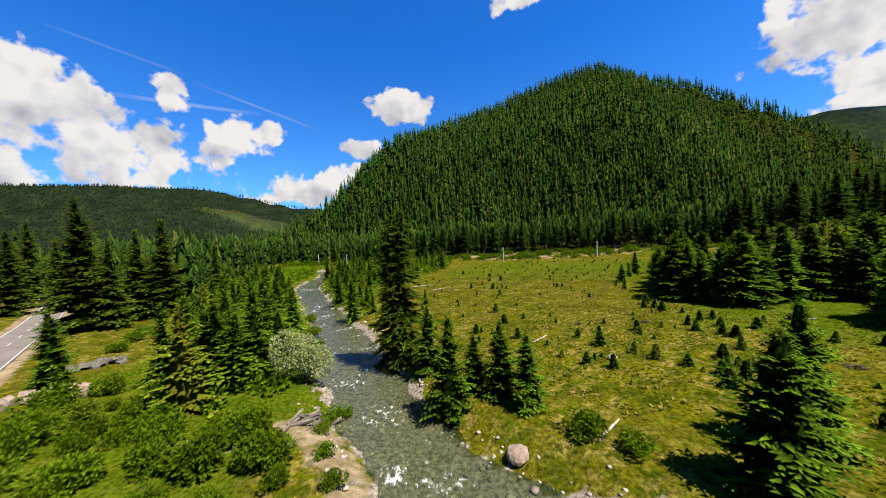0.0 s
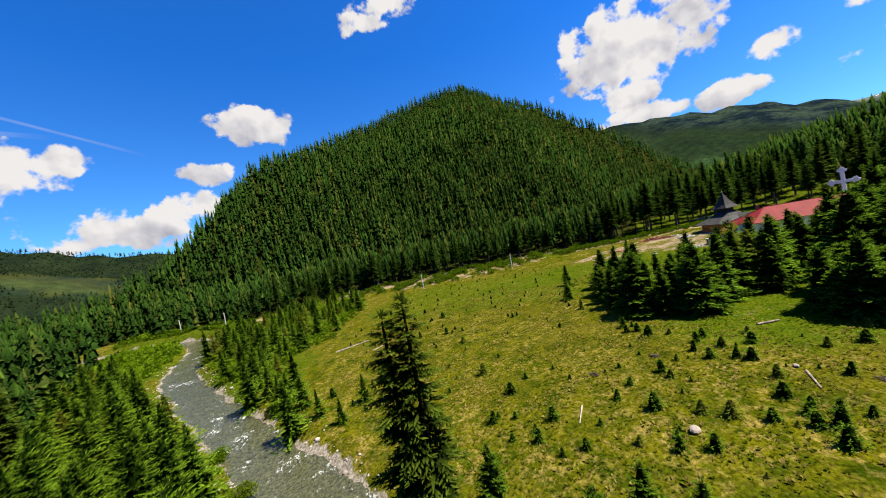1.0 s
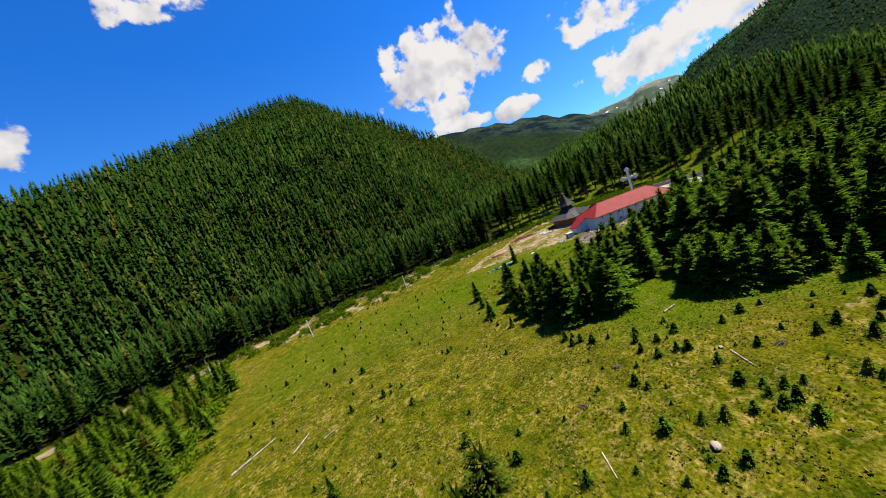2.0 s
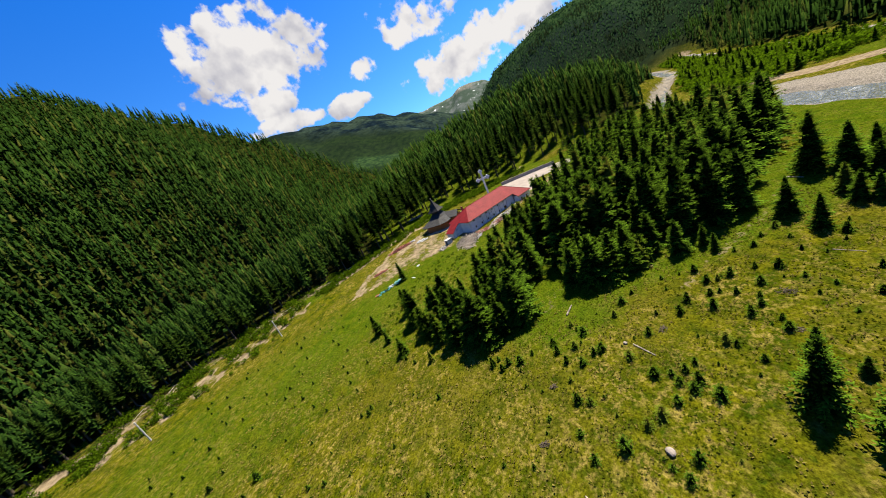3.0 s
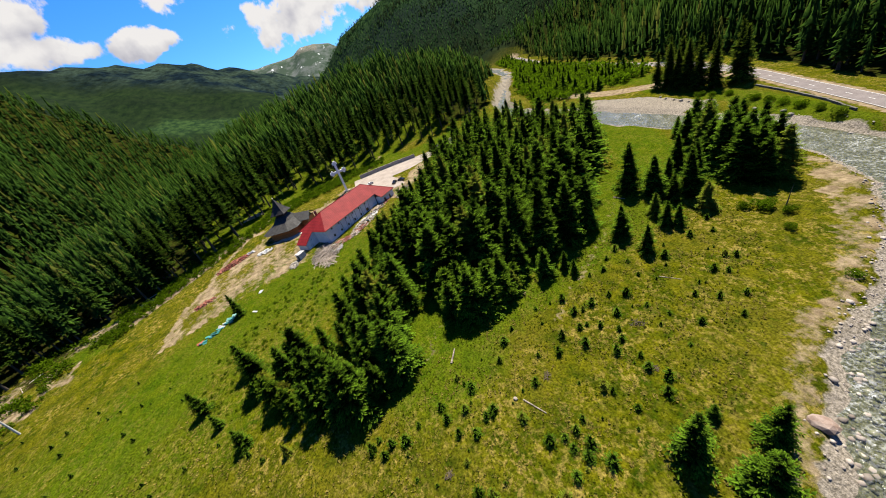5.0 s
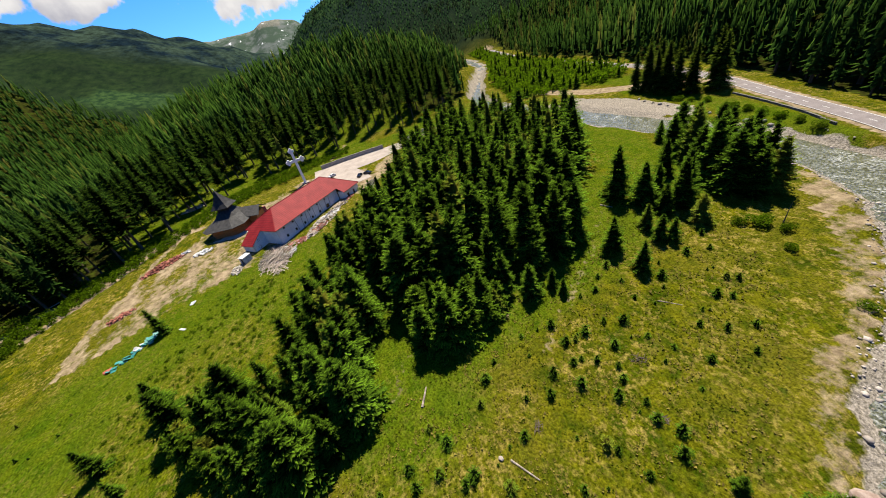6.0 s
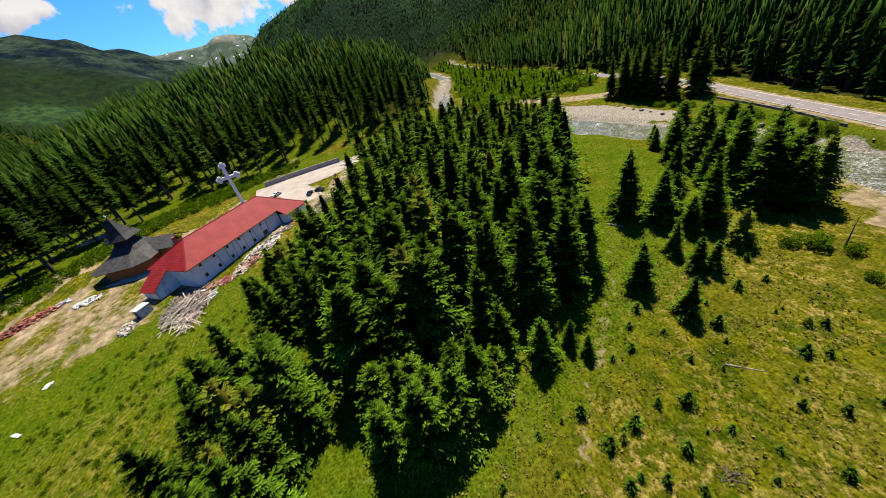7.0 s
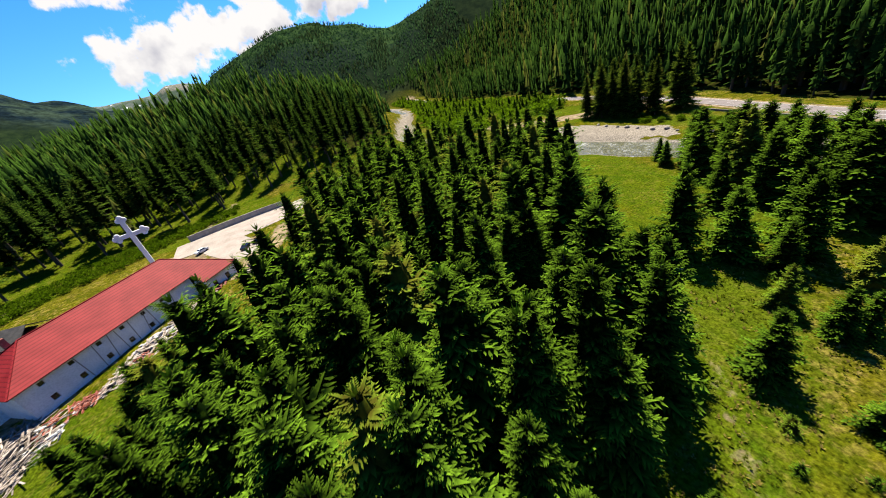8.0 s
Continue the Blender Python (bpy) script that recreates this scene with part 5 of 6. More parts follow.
joined_forest("low_scrub", p, rng.uniform(1.0, 2.2, len(p)), [(v, f, tip)], "low bright green scrub on the bank above the church", "scrub", 138, LEAVES)


v, f, tip = leaf_cloud(139, 0.95, 1.0, 84, 0.38, 5)
INNER_BEND = [(-84, 172), (-86, 196), (-90, 222), (-98, 244), (-116, 256), (-134, 262), (-132, 236), (-114, 200), (-98, 172)]
FAR_SHORE = [(-68, 240), (-80, 260), (-96, 275), (-120, 284), (-150, 290), (-150, 299), (-108, 288), (-72, 266), (-58, 248)]
p = np.concatenate([scatter(RIGHT_BANK, 4.4, 140), scatter(LEFT_BANK, 3.8, 141), scatter(INNER_BEND, 2.6, 146), scatter(FAR_SHORE, 2.8, 147)])
p = p[(waves(p[:, 0], p[:, 1], 15, 71) > -0.45) | (p[:, 0] < -66)]
joined_forest("bank_scrub", p, rng.uniform(1.2, 2.6, len(p)) + 2.6 * rng.uniform(size=len(p)) ** 3, [(v, f, tip)], "bright green undergrowth among the young bank spruces", "scrub", 142, LEAVES)


def tuft_kind(seed, blades=7):
    rng = np.random.RandomState(seed)
    a = rng.uniform(0, 6.283, blades)
    o = np.stack([np.cos(a), np.sin(a), 0 * a], -1)
    w = unit(o * 0.7 + np.array([0, 0, 1.0]))
    return kites(o * 0.08, w, unit(np.cross(w, [0, 0, 1.0])), np.tile([0, 0, 1.0], (blades, 1)), rng.uniform(0.6, 1.1, blades), np.full(blades, 0.34), np.full(blades, 0.1), np.full(blades, 1.0))


def tufts(name, gap, seed, material, label, size, cut):
    p = scatter([(0, 50), (12, 38), (26, 22), (40, 2), (56, -20), (84, -34), (100, -22), (84, 6), (72, 36), (60, 60), (52, 92), (70, 120), (60, 150), (0, 150), (-16, 110), (-10, 70)], gap, seed, jitter=0.5)
    keep = waves(p[:, 0], p[:, 1], 11, seed) + 0.6 * waves(p[:, 0], p[:, 1], 4, seed + 1) > cut
    p = p[keep]
    r = np.random.RandomState(seed)
    joined_forest(name, p, r.uniform(*size, len(p)), [tuft_kind(seed + k) for k in range(3)], label, "grass", seed, material, (1.0, 1.6))


tufts("grass_tufts", 0.95, 141, TUFT, "rough tufts of green meadow grass", (0.2, 0.42), 0.0)
tufts("straw_tufts", 1.0, 147, STRAW, "pale dry tufts of last year's grass", (0.22, 0.5), 0.2)


# ---- buildings ----
def part(name, bm, material, parent=None, label=""):
    me = bpy.data.meshes.new(name)
    bmesh.ops.recalc_face_normals(bm, faces=bm.faces)
    bm.to_mesh(me)
    bm.free()
    me.materials.append(material)
    ob = new(name, me)
    if parent:
        ob.parent = parent
    return tagged(ob, label)


def add_box(bm, u0, u1, v0, v1, z0, z1, turn=None):
    vs = [bm.verts.new((u, w, z)) for z in (z0, z1) for u, w in ((u0, v0), (u1, v0), (u1, v1), (u0, v1))]
    for q in ((0, 3, 2, 1), (4, 5, 6, 7), (0, 1, 5, 4), (1, 2, 6, 5), (2, 3, 7, 6), (3, 0, 4, 7)):
        bm.faces.new([vs[i] for i in q])
    if turn:
        bmesh.ops.transform(bm, matrix=turn, verts=vs)
    return bm


def box(u0, u1, v0, v1, z0, z1):
    return add_box(bmesh.new(), u0, u1, v0, v1, z0, z1)


def solid(points, faces):
    bm = bmesh.new()
    vs = [bm.verts.new(p) for p in points]
    for q in faces:
        bm.faces.new([vs[i] for i in q])
    return bm


def sheet(points, faces, thick=0.16):
    """Roof planes with thickness."""
    bm = bmesh.new()
    n = len(points)
    top = [bm.verts.new(p) for p in points]
    low = [bm.verts.new((p[0], p[1], p[2] - thick)) for p in points]
    count = {}
    for q in faces:
        bm.faces.new([top[i] for i in q])
        bm.faces.new([low[i] for i in reversed(q)])
        for a, b in zip(q, q[1:] + q[:1]):
            count[frozenset((a, b))] = count.get(frozenset((a, b)), 0) + 1
    for q in faces:
        for a, b in zip(q, q[1:] + q[:1]):
            if count[frozenset((a, b))] == 1:
                bm.faces.new([top[a], low[a], low[b], top[b]])
    return bm


def wall_sheet(length, low, high, openings, thick=0.35):
    """A wall along u from 0, its outer face at v = 0, with openings (u0, u1, z0, z1) right through it."""
    us = sorted({0, length, *(v for o in openings for v in o[:2])})
    zs = sorted({low, high, *(v for o in openings for v in o[2:])})
    bm, made = bmesh.new(), {}

    def vert(u, v, z):
        key = (round(u, 4), round(v, 4), round(z, 4))
        if key not in made:
            made[key] = bm.verts.new(key)
        return made[key]

    def open_at(u, z):
        return not (0 < u < length and low < z < high) or any(a < u < b and c < z < d for a, b, c, d in openings)

    for u0, u1 in zip(us[:-1], us[1:]):
        for z0, z1 in zip(zs[:-1], zs[1:]):
            mu, mz = (u0 + u1) / 2, (z0 + z1) / 2
            if open_at(mu, mz):
                continue
            for v in (0, thick):
                bm.faces.new([vert(u0, v, z0), vert(u1, v, z0), vert(u1, v, z1), vert(u0, v, z1)])
            for a, b, out in (((u0, z0), (u0, z1), (u0 - 1e-3, mz)), ((u1, z0), (u1, z1), (u1 + 1e-3, mz)), ((u0, z0), (u1, z0), (mu, z0 - 1e-3)), ((u0, z1), (u1, z1), (mu, z1 + 1e-3))):
                if open_at(*out):
                    bm.faces.new([vert(a[0], 0, a[1]), vert(b[0], 0, b[1]), vert(b[0], thick, b[1]), vert(a[0], thick, a[1])])
    return bm


def window(parent, u0, u1, z0, z1, place_at):
    """A window set back in its opening: a frame with a dark pane."""
    w = part("window", bmesh.new(), GREY_WOOD, parent)
    bm = bmesh.new()
    f = 0.09
    for a, b, c, d in ((u0, u1, z0, z0 + f), (u0, u1, z1 - f, z1), (u0, u0 + f, z0 + f, z1 - f), (u1 - f, u1, z0 + f, z1 - f)):
        add_box(bm, a, b, 0.14, 0.24, c, d)
    bm.to_mesh(w.data)
    bm.free()
    w.matrix_basis = place_at
    part("pane", box(u0 + f, u1 - f, 0.18, 0.21, z0 + f, z1 - f), DARK_GLASS, w)


HOUSE_Z = 6.9
house = tagged(new("long_house"), "long white plastered house with red metal roof, still unfinished", "house")
house.matrix_basis = pose(137.1, 91.2, HOUSE_Z, 0, 0, -39)
upper = [(u - 0.45, u + 0.45, 4.55, 5.35) for u in (3.4, 7.9, 12.6, 17.0, 21.5, 26.0)]
lower = [(u - 0.5, u + 0.5, 1.1, 2.2) for u in (3.4, 7.9, 12.6, 17.0, 21.5)] + [(25.3, 27.3, 0.9, 2.5)]
front = pose(0.8, 0.8, 0)
w = part("wall", wall_sheet(33.8, -1.2, 5.8, upper + lower), PLASTER, house)
w.matrix_basis = front
for o in upper + lower:
    window(house, *o, front)
part("wall", wall_sheet(16.4, -1.2, 5.8, []), PLASTER, house).matrix_basis = pose(0.8, 17.2, 0, 0, 0, -90)
part("wall", wall_sheet(41.2, -1.2, 5.8, []), PLASTER, house).matrix_basis = pose(42.0, 17.2, 0, 0, 0, 180)
# lower wing under the prolonged roof
wing_open = [(1.6, 2.9, 0.2, 2.6), (5.6, 6.9, 0.2, 2.5)]
wing = pose(35.0, -2.8, 0)
part("wall", wall_sheet(9.6, -1.2, 4.1, wing_open), PLASTER, house).matrix_basis = wing
for o in wing_open:
    window(house, *o, wing)
part("wall", wall_sheet(3.2, -1.2, 4.1, []), PLASTER, house).matrix_basis = pose(35.0, 0.75, 0, 0, 0, -90)
part("wall", wall_sheet(18.0, -1.2, 4.1, []), PLASTER, house).matrix_basis = pose(44.6, -2.4, 0, 0, 0, 90)
# the hipped roof runs down over the wing at one end and over the annex at the other
RISE, SIDE = 5 / 9, 5 / 8.6
roof_points = [(0, 0, 6), (34.4, 0, 6), (34.4, -3.5, 6 - 3.5 * RISE), (45.2, -3.5, 6 - 3.5 * RISE), (36.5, 9, 11), (8.6, 9, 11), (0, 18, 6), (0, 15.4, 6), (-5.7, 15.4, 6 - 5.7 * SIDE), (-5.7, 8.6, 6 - 5.7 * SIDE), (0, 8.6, 6), (45.2, 16, 6 - 3.5 * RISE), (42.76, 18, 6)]
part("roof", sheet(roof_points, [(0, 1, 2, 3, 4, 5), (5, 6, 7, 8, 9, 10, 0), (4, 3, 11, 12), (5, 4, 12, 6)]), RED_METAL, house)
bm = bmesh.new()
for (ax, ay, az), (bx, by, bz) in (((0, 0, 6.02), (8.6, 9, 11.02)), ((8.6, 9, 11.02), (36.5, 9, 11.02)), ((36.5, 9, 11.02), (45.2, -3.5, 4.08)), ((8.6, 9, 11.02), (0, 18, 6.02))):
    way = Vector((bx - ax, by - ay, bz - az))
    m = Matrix.Translation((ax, ay, az)) @ way.to_track_quat("X", "Z").to_matrix().to_4x4()
    add_box(bm, 0, way.length, -0.14, 0.14, -0.05, 0.09, m)
part("ridge_cap", bm, RED_METAL, house)
part("ceiling", box(1.0, 41.0, 1.0, 17.0, 5.55, 5.7), PLASTER, house)
part("wall", solid([(u, v, z) for v in (9.0, 9.3) for u, z in ((-5.2, -1.2), (0.8, -1.2), (0.8, 6.25), (-5.2, 2.75))], [(0, 1, 2, 3), (7, 6, 5, 4), (0, 4, 5, 1), (1, 5, 6, 2), (2, 6, 7, 3), (3, 7, 4, 0)]), PLASTER, house)
for o in ((2.6, 3.4, 3.0, 3.8), (1.9, 2.9, 0.3, 1.3)):
    window(house, *o, pose(-5.2, 8.84, 0))
part("wall", wall_sheet(6.2, -1.2, 2.7, []), PLASTER, house).matrix_basis = pose(-5.2, 15.2, 0, 0, 0, -90)
part("chimney", box(7.6, 8.4, 11.4, 12.2, 8.6, 11.9), RED_TILE, house, "dark brick chimney")
bm = bmesh.new()
for k in range(9):
    u = 9.6 + 2.3 * k
    add_box(bm, -0.05, 0.05, -0.05, 0.05, -0.6, 5.9, pose(u, 0.45, 0, 8 if k % 2 else 4, 6 * ((k % 3) - 1), 0))
scaffold = tagged(part("scaffold_poles", bm, GREY_WOOD), "thin wooden scaffold poles leaning against the white wall", "scaffold")
scaffold.matrix_basis = house.matrix_basis

# wooden church: cross-shaped, with a shingled spire
church = tagged(new("wooden_church"), "small orange log church with dark shingled roofs and spire", "church")
church.matrix_basis = pose(169.0, 116.2, 8.1, 0, 0, 78)


def prism(points, z0, z1):
    n = len(points)
    return solid([(x, y, z0) for x, y in points] + [(x, y, z1) for x, y in points], [tuple(reversed(range(n))), tuple(range(n, 2 * n))] + [(i, (i + 1) % n, n + (i + 1) % n, n + i) for i in range(n)])


nave = [(7.4, 6.2), (4.6, 9.0), (-4.6, 9.0), (-7.4, 6.2), (-7.4, -6.5), (7.4, -6.5)]
for k in range(12):
    # round logs, one course above another
    bm = bmesh.new()
    z = 0.1 + 0.34 * k
    n = len(nave)
    ring = [[bm.verts.new((x * s, y * s, zz)) for x, y in nave] for s, zz in ((0.95, z), (0.985, z), (1.0, z + 0.1), (1.0, z + 0.24), (0.985, z + 0.34), (0.95, z + 0.34))]
    for a, b in zip(ring[:-1], ring[1:]):
        for i in range(n):
            bm.faces.new([a[i], a[(i + 1) % n], b[(i + 1) % n], b[i]])
    part("log_course", bm, WOOD, church)
part("plinth", prism([(x * 1.32, y * 1.3) for x, y in nave], -1.2, 0.08), CONCRETE, church)
eave = [(9.4, 7.8), (5.8, 10.9), (-5.8, 10.9), (-9.4, 7.8), (-9.4, -8.2), (9.4, -8.2)]
mid = [(4.4, 3.4), (2.6, 5.4), (-2.6, 5.4), (-4.4, 3.4), (-4.4, -4.2), (4.4, -4.2)]
top = [(2.2, 2.0), (1.6, 2.4), (-1.6, 2.4), (-2.2, 2.0), (-2.2, -2.2), (2.2, -2.2)]
n = 6
part("roof", sheet([(x, y, 3.9) for x, y in eave] + [(x, y, 6.6) for x, y in mid] + [(x, y, 9.2) for x, y in top], [(r * n + i, r * n + (i + 1) % n, (r + 1) * n + (i + 1) % n, (r + 1) * n + i) for r in range(2) for i in range(n)]), DARK_SHINGLE, church)
part("side_roof", sheet([(-3.5, -3, 7.4), (-3.5, 3, 4.9), (-13.5, 2.6, 4.1), (-12.4, -3.2, 6.6), (-13.5, -8.4, 4.1), (-3.5, -9, 4.9)], [(0, 1, 2, 3), (0, 3, 4, 5)]), DARK_SHINGLE, church)
part("porch", box(-11.5, -8.0, -6.5, 1.2, 0, 4.0), WOOD, church)
part("tower", box(-2.2, 2.2, -2.2, 2.2, 6.5, 11.2), DARK_SHINGLE, church)
ring = lambda r, z: [(r * math.cos(math.pi / 4 + k * math.pi / 2), r * math.sin(math.pi / 4 + k * math.pi / 2), z) for k in range(4)]
rows = [ring(5.3, 10.4), ring(3.7, 11.9), ring(2.2, 13.9), ring(0.07, 17.6)]
part("spire", sheet([p for r in rows for p in r], [(4 * k + i, 4 * k + (i + 1) % 4, 4 * k + 4 + (i + 1) % 4, 4 * k + 4 + i) for k in range(3) for i in range(4)], 0.1), DARK_SHINGLE, church)
bm = box(-0.04, 0.04, -0.04, 0.04, 17.2, 18.6)
add_box(bm, -0.4, 0.4, -0.04, 0.04, 18.0, 18.1)
part("spire_cross", bm, WHITE_METAL, church)

# tall cross with three-lobed ends
cross = tagged(new("monumental_cross"), "tall white steel cross with three-lobed ends on the hillside", "cross")
cross.matrix_basis = pose(202, 88.6, float(height(202, 88.6)), 0, 0, -75)
part("post", box(-0.62, 0.62, -0.5, 0.5, -0.6, 17.0), WHITE_METAL, cross)
part("arm", box(-3.2, -0.623, -0.48, 0.48, 11.6, 12.85), WHITE_METAL, cross)
part("arm", box(0.623, 3.2, -0.48, 0.48, 11.6, 12.85), WHITE_METAL, cross)


def lobe(x, z):
    bm = bmesh.new()
    bmesh.ops.create_cone(bm, cap_ends=True, segments=14, radius1=0.72, radius2=0.72, depth=0.94, matrix=pose(x, 0, z, 90))
    part("lobe", bm, WHITE_METAL, cross)


for cx, cz, dx, dz in ((-3.3, 12.22, -1, 0), (3.3, 12.22, 1, 0), (0, 17.1, 0, 1)):
    lobe(cx + dx * 0.75, cz + dz * 0.75)
    lobe(cx + dz * 0.72, cz + dx * 0.72)
    lobe(cx - dz * 0.72, cz - dx * 0.72)
part("pedestal", box(-1.8, 1.8, -1.8, 1.8, -1.0, 0.5), PALE_CONCRETE, cross)

# concrete yard road with its retaining wall


def drape(name, line, offsets, lift, material, label, category, step=1.5, widths=(1, 1)):
    v, q = ribbon([(x, y, 0) for x, y in line], offsets, 0, step)
    rows = v.reshape(-1, len(offsets), 3)
    middle = rows.mean(1, keepdims=True)
    rows = middle + (rows - middle) * np.interp(np.linspace(0, 1, len(rows)), np.linspace(0, 1, len(widths)), widths)[:, None, None]
    v = rows.reshape(-1, 3)
    v[:, 2] = height(v[:, 0], v[:, 1]) + lift
    return tagged(new(name, mesh_of(name, v, q, material)), label, category, kind="structure")


drape("pavement", [(208, 84), (209, 72), (211, 59), (216, 46), (221, 34), (227, 21), (235, 7), (246, -9)], np.linspace(-5, 5, 9), 0.12, PALE_CONCRETE, "pale concrete yard and driveway beside the house", "driveway", widths=(1.5, 1.9, 1.9, 1.2, 0.75, 0.65, 0.6))


drape("pavement", [(180, 58), (188, 61.5), (197, 66), (206, 71)], np.linspace(-6, 6, 9), 0.14, PALE_CONCRETE, "pale concrete parking place beside the house", "driveway", widths=(0.7, 1.0, 1.1, 1.0))


def wall_along(name, line, high, thick, material, label):
    """A free wall that follows a line in plan, stepped with the ground."""
    wall = tagged(new(name), label, "retaining wall", kind="structure")
    for (ax, ay), (bx, by) in zip(line[:-1], line[1:]):
        n = max(1, int(math.hypot(bx - ax, by - ay) / 5))
        for k in range(n):
            x0, y0 = ax + (bx - ax) * k / n, ay + (by - ay) * k / n
            x1, y1 = ax + (bx - ax) * (k + 1) / n, ay + (by - ay) * (k + 1) / n
            z = float(height((x0 + x1) / 2, (y0 + y1) / 2))
            p = part("panel", box(0, math.hypot(x1 - x0, y1 - y0) - 0.03, -thick / 2, thick / 2, -1.2, high), material, wall)
            p.matrix_basis = pose(x0, y0, z, 0, 0, math.degrees(math.atan2(y1 - y0, x1 - x0)))
    return wall


wall_along("retaining_wall", [(217, 80.5), (220.5, 67), (223, 55), (224.5, 43)], 2.3, 0.4, CONCRETE, "weathered grey concrete retaining wall above the driveway")
wall_along("retaining_wall", [(226.5, 32), (232, 22), (240, 8)], 2.1, 0.4, CONCRETE, "weathered grey concrete retaining wall farther up the driveway")
wall_along("retaining_wall", [(146, -113.5), (126, -107.2), (110, -101.5), (97, -95)], 0.7, 0.6, STONE_WALL, "low grey stone wall between the road and the river")


# ---- vehicles ----
def build_car(name, x, y, turn, paint, label):
    car = tagged(new(name), label, "car")
    car.matrix_basis = pose(x, y, float(height(x, y)) + 0.12, 0, 0, turn)
    prof = [(-2.1, 0.35), (-2.15, 0.75), (-1.95, 0.95), (-1.1, 1.0), (-0.55, 1.42), (0.75, 1.45), (1.65, 1.0), (2.05, 0.9), (2.1, 0.35)]
    m = len(prof)
    pts = [(a, s * (0.86 if z < 1.1 else 0.66), z) for s in (-1, 1) for a, z in prof]
    part("body", solid(pts, [tuple(range(m)), tuple(reversed(range(m, 2 * m)))] + [(i, m + i, m + (i + 1) % m, (i + 1) % m) for i in range(m)]), paint, car)
    part("windscreen", solid([(-1.08, -0.74, 1.03), (-1.08, 0.74, 1.03), (-0.6, 0.62, 1.40), (-0.6, -0.62, 1.40)], [(0, 1, 2, 3)]), DARK_GLASS, car)
    part("rear_window", solid([(1.6, -0.74, 1.05), (1.6, 0.74, 1.05), (0.82, 0.62, 1.42), (0.82, -0.62, 1.42)], [(3, 2, 1, 0)]), DARK_GLASS, car)
    for s in (-1, 1):
        part("side_window", solid([(-0.9, s * 0.875, 1.05), (1.35, s * 0.875, 1.05), (0.7, s * 0.70, 1.38), (-0.5, s * 0.70, 1.38)], [(0, 1, 2, 3)]), DARK_GLASS, car)
        for a in (-1.35, 1.3):
            bm = bmesh.new()
            bmesh.ops.create_cone(bm, cap_ends=True, segments=14, radius1=0.32, radius2=0.32, depth=0.22, matrix=pose(a, s * 0.8, 0.3, 90))
            part("wheel", bm, TYRE, car)


build_car("parked_car", 187.2, 59.6, -20, DARK_PAINT, "black car parked on the driveway beside the house")
build_car("parked_car", 188.2, 55.6, 60, DARK_PAINT, "dark car parked at an angle on the driveway")
build_car("parked_car", 199, 74, -50, WHITE_PAINT, "white car parked on the pale driveway")


# ---- building clutter, poles, logs and stones ----
def heap(name, label, category, x, y, spread, count, size, material, seed, turn=0.0, piece="board", tilt=14, pile=0.8):
    """A loose heap of pieces that share one mesh; spread: half axes in plan."""
    rng = np.random.RandomState(seed)
    thing = tagged(new(name), label, category)
    thing.matrix_basis = pose(x, y, float(height(x, y)), 0, 0, turn)
    me = None
    for _ in range(count):
        a, r = rng.uniform(0, 6.283), rng.uniform(0, 1) ** 0.6
        px, py = math.cos(a) * r * spread[0], math.sin(a) * r * spread[1]
        w = thing.matrix_basis @ Vector((px, py, 0))
        pz = float(height(w.x, w.y)) - thing.matrix_basis.translation.z
        m = pose(px, py, pz + size[2] * 0.6 + (1 - r) * pile * rng.uniform(0, 1), rng.uniform(-tilt, tilt), rng.uniform(-tilt, tilt), rng.uniform(-60, 60) if size[0] > 1 else rng.uniform(0, 360)) @ Matrix.Diagonal((rng.uniform(0.6, 1.3), rng.uniform(0.7, 1.3), 1, 1))
        if me is None:
            ob = part(piece, box(-size[0] / 2, size[0] / 2, -size[1] / 2, size[1] / 2, -size[2] / 2, size[2] / 2), material, thing)
            me = ob.data
        else:
            ob = new(piece, me)
            ob.parent = thing
        ob.matrix_basis = m
    return thing


heap("timber_heap", "tall heap of pale broken boards beside the white house", "timber", 130.0, 92.0, (8.2, 5.2), 170, (4.4, 0.22, 0.1), PALE_TIMBER, 201, -25, pile=2.2, tilt=20)
heap("timber_heap", "weathered grey boards tangled in the tall heap", "timber", 133.0, 94.0, (7.4, 4.8), 90, (3.6, 0.22, 0.12), GREY_WOOD, 241, -10, pile=1.6, tilt=26)
heap("rusty_steel_heap", "rusty red scraps lying over the heaped boards", "scrap metal", 135.0, 88.0, (4.0, 2.4), 40, (1.1, 0.2, 0.1), RUST, 242, -30, "bar", 30, 1.5)
heap("timber_heap", "scattered pale planks lying near the shed", "timber", 125.6, 91.5, (5.2, 3.4), 80, (5.0, 0.18, 0.08), PALE_TIMBER, 202, 20, pile=0.8)
heap("timber_heap", "loose pale planks sliding down the bank", "timber", 140.0, 80.5, (4.4, 2.0), 60, (2.8, 0.24, 0.09), PALE_TIMBER, 222, -39, pile=0.7)
heap("rubble_heap", "mixed boards and rubble along the long wall", "rubble", 147.0, 76.5, (7.5, 3.2), 130, (1.6, 0.36, 0.16), PALE_TIMBER, 203, -39, pile=1.0, tilt=24)
heap("rubble_heap", "mixed planks and rubble along the far wall", "rubble", 157.5, 70.2, (6.0, 2.3), 70, (1.5, 0.36, 0.16), PALE_TIMBER, 204, -39, pile=1.0, tilt=24)
heap("tile_heap", "broken red bricks among the rubble by the wall", "bricks", 143.0, 78.0, (4.4, 1.9), 80, (0.7, 0.45, 0.2), RED_TILE, 223, -39, "brick", 30, 0.7)
